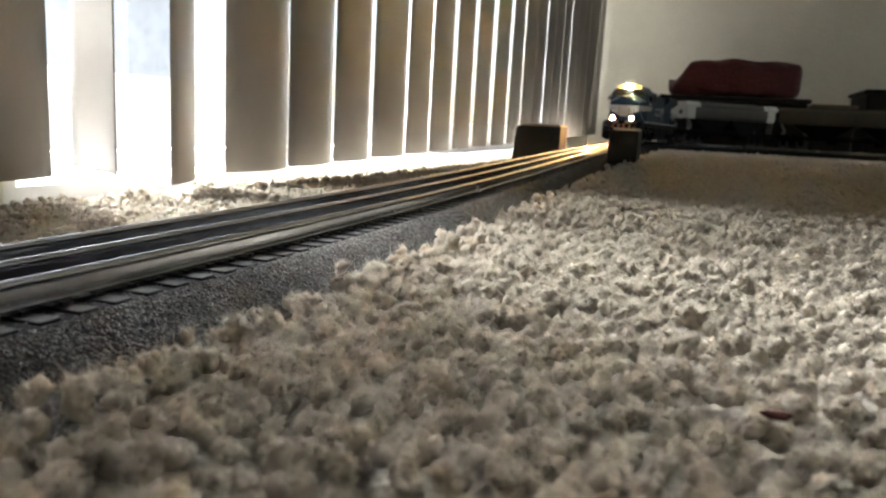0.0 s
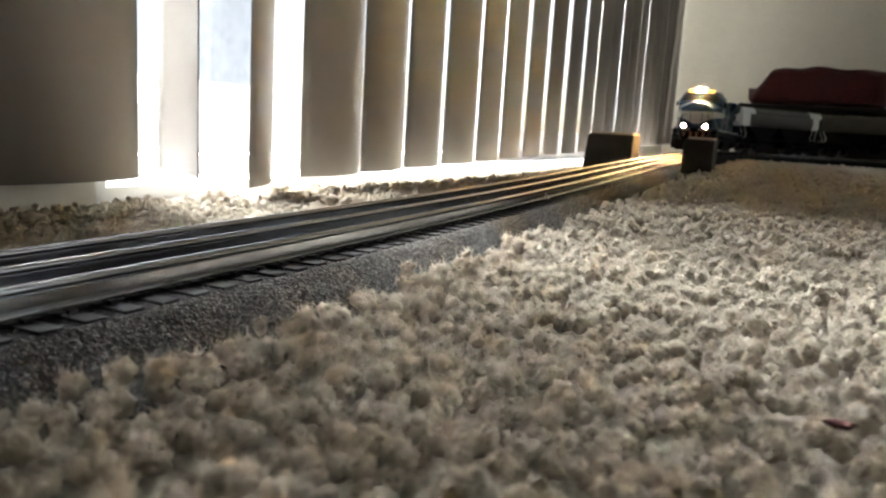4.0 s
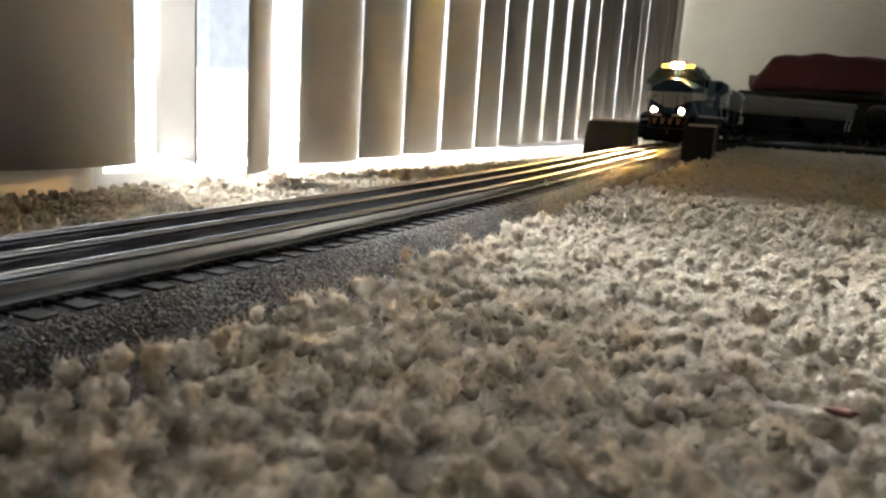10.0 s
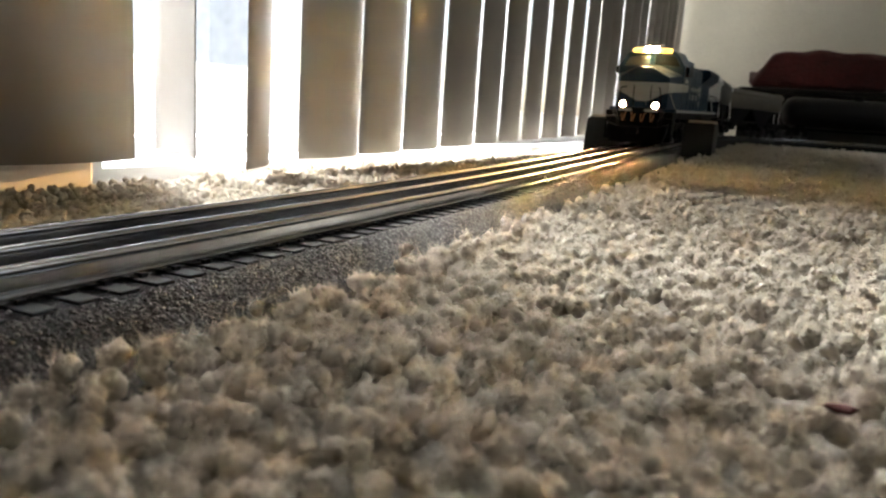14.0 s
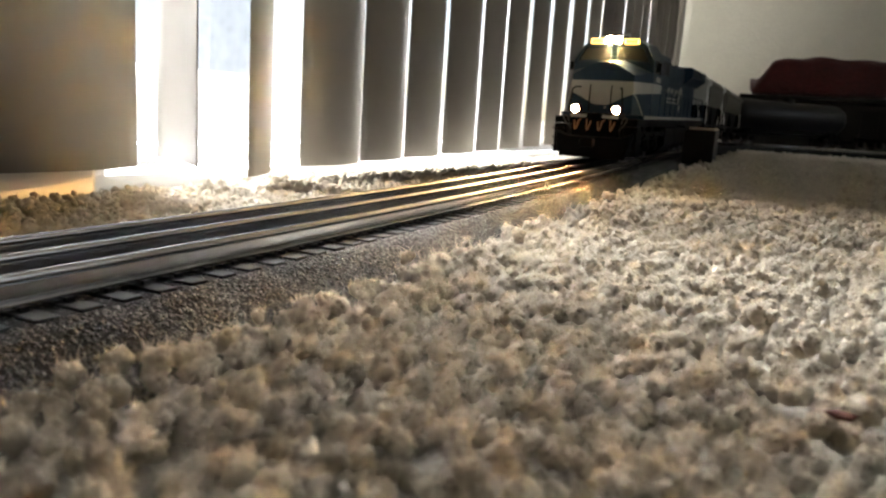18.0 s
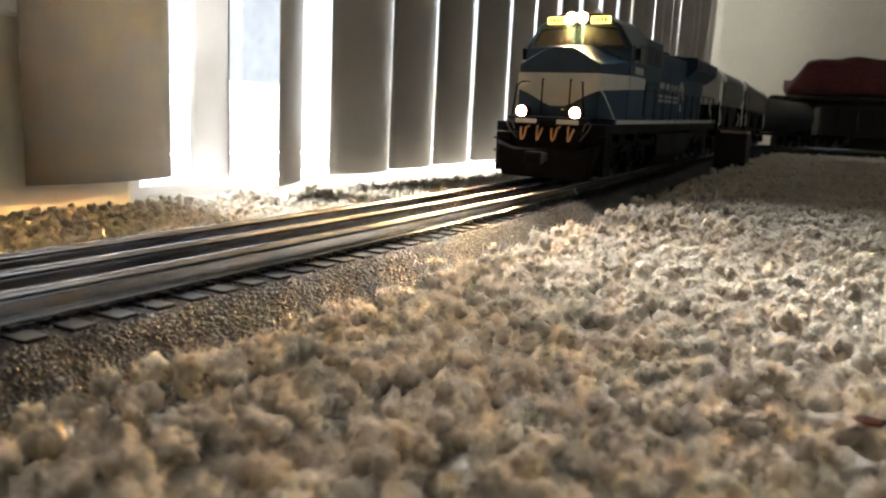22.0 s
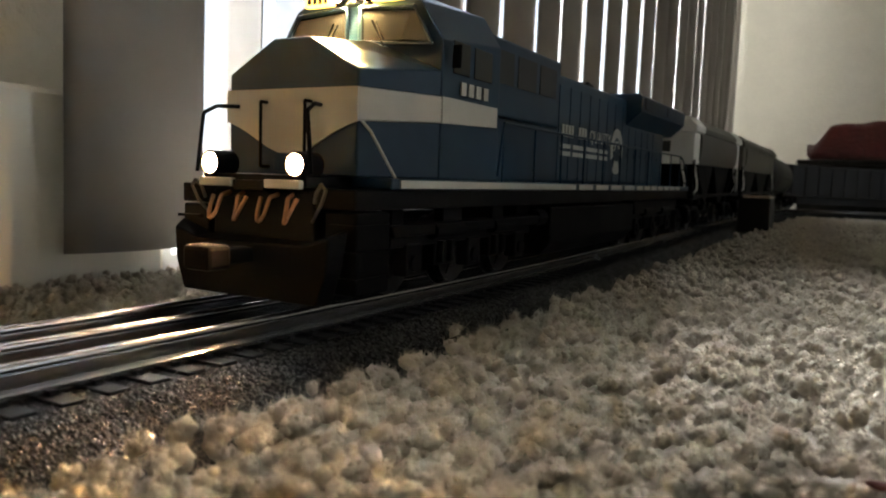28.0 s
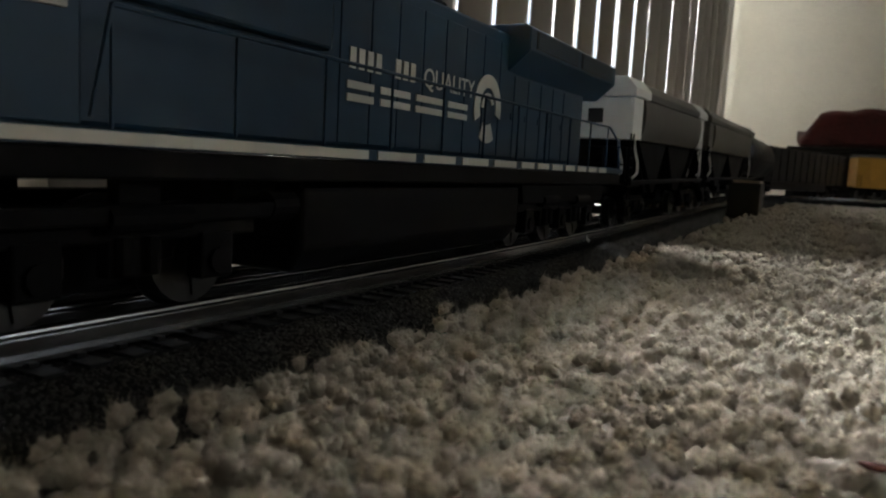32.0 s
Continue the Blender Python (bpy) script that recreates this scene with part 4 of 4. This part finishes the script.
def hopper(mat, length, label, roof):
    t = thing("hopper_car", label, "rail car", "freight cars of the train")
    mid = length / 2
    bulge = [(0.0285, 0.0530), (0.0305, 0.0570), (0.0316, 0.0630), (0.0318, 0.0690), (0.0314, 0.0740), (0.0305, 0.0771)]
    shell = prism([(-x, z) for x, z in bulge] + bulge[::-1], 0.0301, length - 0.0301, "y")
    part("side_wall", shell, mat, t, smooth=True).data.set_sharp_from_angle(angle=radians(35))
    for lo, hi in ((0.036, mid - 0.002), (mid + 0.002, length - 0.036)):
        c = (lo + hi) / 2
        # bays in black: the shade under the body is put into their colour
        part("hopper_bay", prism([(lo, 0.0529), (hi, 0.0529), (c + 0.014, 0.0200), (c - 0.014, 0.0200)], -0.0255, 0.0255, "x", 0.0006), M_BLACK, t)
    arch = [(-0.0316, 0.0772), (-0.0316, 0.0815), (-0.0255, 0.0880), (0.0255, 0.0880), (0.0316, 0.0815), (0.0316, 0.0772)]
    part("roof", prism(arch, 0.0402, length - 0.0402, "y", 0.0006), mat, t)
    for a, b in ((0.004, 0.040), (length - 0.040, length - 0.004)):
        # ends take the lighter colour with daylight painted in, sides the shaded one
        part("roof_end", prism([(x * 1.01, z + 0.0006 * (z > 0.08)) for x, z in arch], a, b, "y", 0.0006), roof, t)
    part("end_wall", boxed(-0.0300, 0.0300, 0.0085, 0.0300, 0.0530, 0.0771, bevel=0.0006), roof, t)
    part("end_wall", boxed(-0.0300, 0.0300, length - 0.0300, length - 0.0085, 0.0530, 0.0771, bevel=0.0006), roof, t)
    part("end_panel", boxed(0.0030, 0.0120, 0.0078, 0.0086, 0.0620, 0.0705), M_GRILLE, t, "dark square opening")
    for k in range(4):
        u = 0.042 + (length - 0.084) * (k + 0.5) / 4
        bm = boxed(-0.010, 0.010, u - 0.016, u + 0.016, 0.0881, 0.0905, bevel=0.0006)
        h = part("roof_hatch", bm, mat, t)
        part("hatch_latch", boxed(0.0098, 0.0112, u - 0.002, u + 0.002, 0.0883, 0.0897), M_BLACK, h)
    for sx in (-1, 1):
        part("side_sill", boxed(*sorted((sx * 0.0270, sx * 0.0318)), 0.006, length - 0.006, 0.0262, 0.0290, bevel=0.0004), M_BLACK, t)
        for e, w in ((0.0, 1), (length, -1)):
            for x in (0.0205, 0.0300):
                bm = bmesh.new()
                pipe(bm, [(sx * x, e + w * 0.014, 0.0540), (sx * (x + 0.0002), e + w * 0.015, 0.0480), (sx * (x + 0.0012), e + w * 0.020, 0.0400), (sx * (x + 0.0014), e + w * 0.020, 0.0335), (sx * x, e + w * 0.015, 0.0300)], 0.0008)
                part("bent_strut", bm, M_SILVER, t, "white bent support strut")
            bm = bmesh.new()
            for a in (0.004, 0.010):
                rod(bm, (sx * 0.0306, e + w * a, 0.0180), (sx * 0.0306, e + w * a, 0.0560), 0.0005, 6)
            for j in range(7):
                rod(bm, (sx * 0.0306, e + w * 0.004, 0.0200 + 0.0055 * j), (sx * 0.0306, e + w * 0.010, 0.0200 + 0.0055 * j), 0.0004, 6)
            part("ladder", bm, M_BLACK, t)
    for e, w in ((0.0, 1), (length, -1)):
        bm = bmesh.new()
        for j in range(5):
            x = -0.028 + 0.014 * j
            rod(bm, (x, e + w * 0.006, 0.0265), (x, e + w * 0.006, 0.0480), 0.0005, 6)
        for z in (0.0380, 0.0480):
            rod(bm, (-0.0285, e + w * 0.006, z), (0.0285, e + w * 0.006, z), 0.0005, 6)
        part("end_rail", bm, M_BLACK, t)
        part("end_platform", boxed(-0.030, 0.030, min(e + w * 0.003, e + w * 0.034), max(e + w * 0.003, e + w * 0.034), 0.0250, 0.0262), M_BLACK, t)
        part("slope_sheet", prism([(e + w * 0.0302, 0.0530), (e + w * 0.0320, 0.0530), (e + w * 0.0750, 0.0200), (e + w * 0.0730, 0.0200)], -0.0285, 0.0285, "x"), M_BLACK, t)
    for u in (mid - 0.045, mid + 0.045):
        part("outlet_gate", boxed(-0.012, 0.012, u - 0.010, u + 0.010, 0.0120, 0.0205, bevel=0.0008), M_BLACK, t)
    freight_gear(t, length)
    return t


def tank_car(length):
    t = thing("tank_car", "black tank car with rounded ends on the track", "rail car", "freight cars of the train")
    bm = bmesh.new()
    prof = [(0.014, 0.004), (0.015, 0.012), (0.018, 0.020), (0.024, 0.0275), (0.034, 0.0318), (length - 0.034, 0.0318), (length - 0.024, 0.0275), (length - 0.018, 0.020), (length - 0.015, 0.012), (length - 0.014, 0.004)]
    rings = []
    for u, r in prof:
        rings.append([bm.verts.new((r * math.cos(a), u, 0.0572 + r * math.sin(a))) for a in [k * math.tau / 28 for k in range(28)]])
    for p, q in zip(rings, rings[1:]):
        for k in range(28):
            bm.faces.new((p[k], q[k], q[(k + 1) % 28], p[(k + 1) % 28]))
    bm.faces.new(rings[0]), bm.faces.new(rings[-1][::-1])
    bmesh.ops.recalc_face_normals(bm, faces=bm.faces)
    part("tank", bm, M_TANK, t, smooth=True)
    bm = bmesh.new()
    rod(bm, (0, length / 2, 0.086), (0, length / 2, 0.094), 0.012, 20)
    d = part("dome", bm, M_TANK, t)
    bm = bmesh.new()
    rod(bm, (0, length / 2, 0.094), (0, length / 2, 0.0955), 0.0090, 16)
    part("dome_lid", bm, M_BLACK, d)
    for sx in (-1, 1):
        part("running_board", boxed(*sorted((sx * 0.0240, sx * 0.0318)), 0.008, length - 0.008, 0.0285, 0.0298), M_BLACK, t)
        bm = bmesh.new()
        rod(bm, (sx * 0.0322, 0.012, 0.0520), (sx * 0.0322, length - 0.012, 0.0520), 0.0004, 6)
        part("handrail", bm, M_BLACK, t)
    for u in (0.05, length - 0.05):
        part("saddle", boxed(-0.020, 0.020, u - 0.010, u + 0.010, 0.0245, 0.0340, bevel=0.0008), M_BLACK, t)
    freight_gear(t, length)
    return t


def gondola(length):
    t = thing("gondola_car", "high-sided black gondola car with ribbed sides on the track", "rail car", "freight cars of the train")
    part("floor_plate", boxed(-0.0300, 0.0300, 0.010, length - 0.010, 0.0250, 0.0275), M_TANK, t)
    for sx in (-1, 1):
        part("side_wall", boxed(*sorted((sx * 0.0285, sx * 0.0305)), 0.010, length - 0.010, 0.0276, 0.0830, bevel=0.0004), M_TANK, t)
        part("top_rail", boxed(*sorted((sx * 0.0280, sx * 0.0318)), 0.009, length - 0.009, 0.0831, 0.0855, bevel=0.0004), M_TANK, t)
        for k in range(13):
            u = 0.016 + (length - 0.032) * k / 12
            part("side_rib", boxed(*sorted((sx * 0.0304, sx * 0.0320)), u - 0.0014, u + 0.0014, 0.0262, 0.0830), M_TANK, t)
    for a in (0.010, length - 0.012):
        part("end_wall", boxed(-0.0284, 0.0284, a, a + 0.002, 0.0276, 0.0830), M_TANK, t)
    part("underframe", boxed(-0.0200, 0.0200, 0.075, length - 0.075, 0.0110, 0.0249, bevel=0.0006), M_TANK, t)
    freight_gear(t, length)
    return t


def box_car(length):
    t = thing("box_car", "yellow box car with dark roof on the track", "rail car", "freight cars of the train")
    part("body", boxed(-0.0310, 0.0310, 0.010, length - 0.010, 0.0235, 0.0860, bevel=0.0006), M_YELLOW, t)
    part("roof", prism([(-0.0320, 0.0862), (-0.0320, 0.0880), (0.0, 0.0930), (0.0320, 0.0880), (0.0320, 0.0862)], 0.008, length - 0.008, "y", 0.0004), M_GREY, t)
    for sx in (-1, 1):
        d = part("sliding_door", boxed(*sorted((sx * 0.0309, sx * 0.0325)), length / 2 - 0.030, length / 2 + 0.030, 0.0270, 0.0820, bevel=0.0004), M_YELLOW, t)
        part("door_bar", boxed(*sorted((sx * 0.0324, sx * 0.0332)), length / 2 + 0.020, length / 2 + 0.0215, 0.0285, 0.0800), M_BLACK, d)
        part("door_track", boxed(*sorted((sx * 0.0309, sx * 0.0322)), length / 2 - 0.062, length / 2 + 0.062, 0.0243, 0.0255), M_BLACK, t)
        for k in range(14):
            u = 0.014 + (length - 0.028) * k / 13
            if abs(u - length / 2) > 0.034:
                part("side_rib", boxed(*sorted((sx * 0.0309, sx * 0.0318)), u - 0.0008, u + 0.0008, 0.0240, 0.0855), M_YELLOW, t)
        bm = bmesh.new()
        for a in (0.012, 0.019):
            rod(bm, (sx * 0.0322, a, 0.0200), (sx * 0.0322, a, 0.0500), 0.0004, 6)
        for j in range(5):
            rod(bm, (sx * 0.0322, 0.012, 0.0220 + 0.0065 * j), (sx * 0.0322, 0.019, 0.0220 + 0.0065 * j), 0.0004, 6)
        part("ladder", bm, M_BLACK, t)
    freight_gear(t, length)
    return t


loco = locomotive()
CARS = [(hopper(M_GREY, 0.245, "grey covered hopper car painted with shaded sides and lit white ends", M_LIT_ROOF), 0.4300, 0.245),
        (hopper(M_TAN, 0.325, "tan covered hopper car, darkened for shade, on the track", M_TAN), 0.6880, 0.325),
        (tank_car(0.330), 1.0260, 0.330),
        (gondola(0.435), 1.3690, 0.435),
        (box_car(0.300), 1.8170, 0.300)]


# ---- far things ----
def folded_blanket():
    t = thing("red_blanket", "dark red fleece blanket folded on a dark storage box", "blanket")
    x0, x1, z0, z1, deep, nx, ring = -0.132, 0.190, 0.1495, 0.240, 0.098, 90, 64
    verts, faces = [], []
    for i in range(nx + 1):
        x = x0 + (x1 - x0) * i / nx
        swell = (1 - abs(2 * i / nx - 1) ** 24) ** 0.5 if 0 < i < nx else 0.05
        for k in range(ring):
            a = k * math.tau / ring
            c, s = math.cos(a), math.sin(a)
            up = abs(s) ** 0.22 * (1 if s > 0 else -1)
            crease = 0.006 * abs(math.sin(up * 3.4 + 0.5 * math.sin(x * 21))) ** 0.5 + 0.002 * math.sin(x * 85 + 5 * up)
            px = abs(c) ** 0.22 * (1 if c > 0 else -1) * (deep - 0.006 + crease) * swell
            top = 0.003 * math.sin(x * 24 + 1) + 0.002 * math.sin(x * 61)
            pz = up * ((z1 - z0) / 2) * swell + (top * (up + 1) / 2 if up > -0.9 else 0)
            slide = 0.045 * (up + 1) / 2 * max(0.0, 1 - i / 40)
            verts.append((x + slide, 2.12 + px, (z0 + z1) / 2 + pz))
    for i in range(nx):
        for k in range(ring):
            a, b = i * ring + k, i * ring + (k + 1) % ring
            faces.append((a, b, b + ring, a + ring))
    faces += [tuple(range(ring))[::-1], tuple(range(nx * ring, (nx + 1) * ring))]
    raw("fleece", verts, faces, M_RED, t, True)
    return t


folded_blanket()
crate = thing("storage_box", "dark plastic storage box standing on the carpet", "box")
part("body", boxed(-0.140, 0.205, 2.02, 2.23, 0.010, 0.138, bevel=0.006), M_DARK, crate)
part("lid", boxed(-0.146, 0.211, 2.012, 2.238, 0.138, 0.149, bevel=0.003), M_DARK, crate)
low = thing("storage_box", "low dark box standing on the carpet beside the far wall", "box")
part("body", boxed(0.218, 0.312, 2.03, 2.22, 0.010, 0.130, bevel=0.004), M_DARK, low)
part("lid", boxed(0.214, 0.316, 2.025, 2.225, 0.130, 0.139, bevel=0.003), M_BOXTOP, low)
tall = thing("storage_bin", "taller dark bin standing on the carpet beside the far wall", "bin")
part("body", prism([(0.340, 0.010), (0.330, 0.168), (0.600, 0.168), (0.590, 0.010)], 2.03, 2.26, "y", 0.004), M_DARK, tall)
part("rim", boxed(0.324, 0.606, 2.022, 2.268, 0.1681, 0.178, bevel=0.003), M_DARK, tall)
for k, (x0, x1, y0, y1, h) in enumerate(((-0.234, -0.1785, 0.905, 0.95, 0.0505), (-0.1060, -0.0760, 0.795, 0.835, 0.0500))):
    t = thing("trackside_box", "small black plastic box beside the track", "box", "boxes beside the track")
    lo = 0.0 if k == 0 else 0.014
    bm = prism([(x0 - (0.004 if k == 0 else 0), lo), (x0, h - 0.004), (x0 + 0.003, h - 0.001), (x1, h - 0.001), (x1, lo)], y0, y1, "y", 0.0008)
    part("case", bm, M_DARK, t)
    # lamplight on the box top is put into this paler lid
    part("lid", boxed(x0 + 0.004, x1 - 0.001, y0 + 0.001, y1 - 0.001, h - 0.001, h + 0.0015, bevel=0.0005), M_LIT_EDGE, t, "top edge painted paler as lit")

# a small dry leaf scrap on the pile
bm = bmesh.new()
bmesh.ops.create_icosphere(bm, subdivisions=2, radius=0.0018)
for v in bm.verts:
    v.co = Vector((v.co.x * 1.0 + 0.0006 * math.sin(v.co.y * 3000), v.co.y * 0.6, v.co.z * 0.35 + v.co.x * v.co.x * 90))
bmesh.ops.translate(bm, verts=bm.verts, vec=(0.0086, 0.1061, 0.0113))
tagged(part("leaf_scrap", bm, M_LEAF), "tiny red-brown scrap lying on the carpet pile", "debris")

# outside
tagged(part("garden_wall", boxed(-3.3, -3.2, 0.2, 9, -0.04, 0.225, bevel=0.01), M_FENCE), "low white garden wall beyond the patio", "wall")
house = thing("neighbour_house", "pale grey-blue house beyond the garden wall", "house")
part("house_wall", boxed(-7.4, -6.2, 6.72, 7.42, -0.04, 3.2), M_HOUSE, house)
part("house_roof", prism([(-7.6, 3.2), (-6.8, 4.2), (-6.0, 3.2)], 6.6, 7.55, "y"), M_DARK, house)


# ---- what moves ----
TRAIN = [(0.0, 1.262), (1.0, 1.246), (2.0, 1.224), (3.0, 1.199), (4.5, 1.145), (6.0, 1.083), (9.0, 0.952), (13.0, 0.775), (16.5, 0.624), (20.0, 0.476), (23.0, 0.352),
         (25.5, 0.248), (27.5, 0.167), (28.0, 0.146), (29.0, 0.107), (30.0, 0.068), (31.0, 0.0295), (32.0, -0.0095)]


def train_at(t):
    return float(np.interp(t, [r[0] for r in TRAIN], [r[1] for r in TRAIN]))


def seat(s, length):
    """The pose of a vehicle of that length with its front at s, its bogies on the track."""
    a, b = Vector(track_at(s + length * 0.18)[:3]), Vector(track_at(s + length * 0.82)[:3])
    d = (b - a).normalized()
    turn = math.degrees(math.atan2(-d.x, d.y))
    tilt = math.degrees(math.asin(d.z))
    m = pose(0, 0, 0, 0, 0, turn) @ pose(0, 0, 0, tilt, 0, 0)
    return Matrix.Translation(a - d * length * 0.18) @ m


def motions():
    times = [0.5 * k for k in range(65)]
    walk(loco, [(t, seat(train_at(t), 0.42)) for t in times])
    for ob, back, length in CARS:
        walk(ob, [(t, seat(train_at(t) + back, length)) for t in times])
    turns = [32.0 * k / 104 for k in range(105)]
    start = train_at(0)
    for ob, r in SPINS:
        x, y, z = ob.location
        walk(ob, [(t, pose(x, y, z, math.degrees((start - train_at(t)) / r))) for t in turns])


motions()
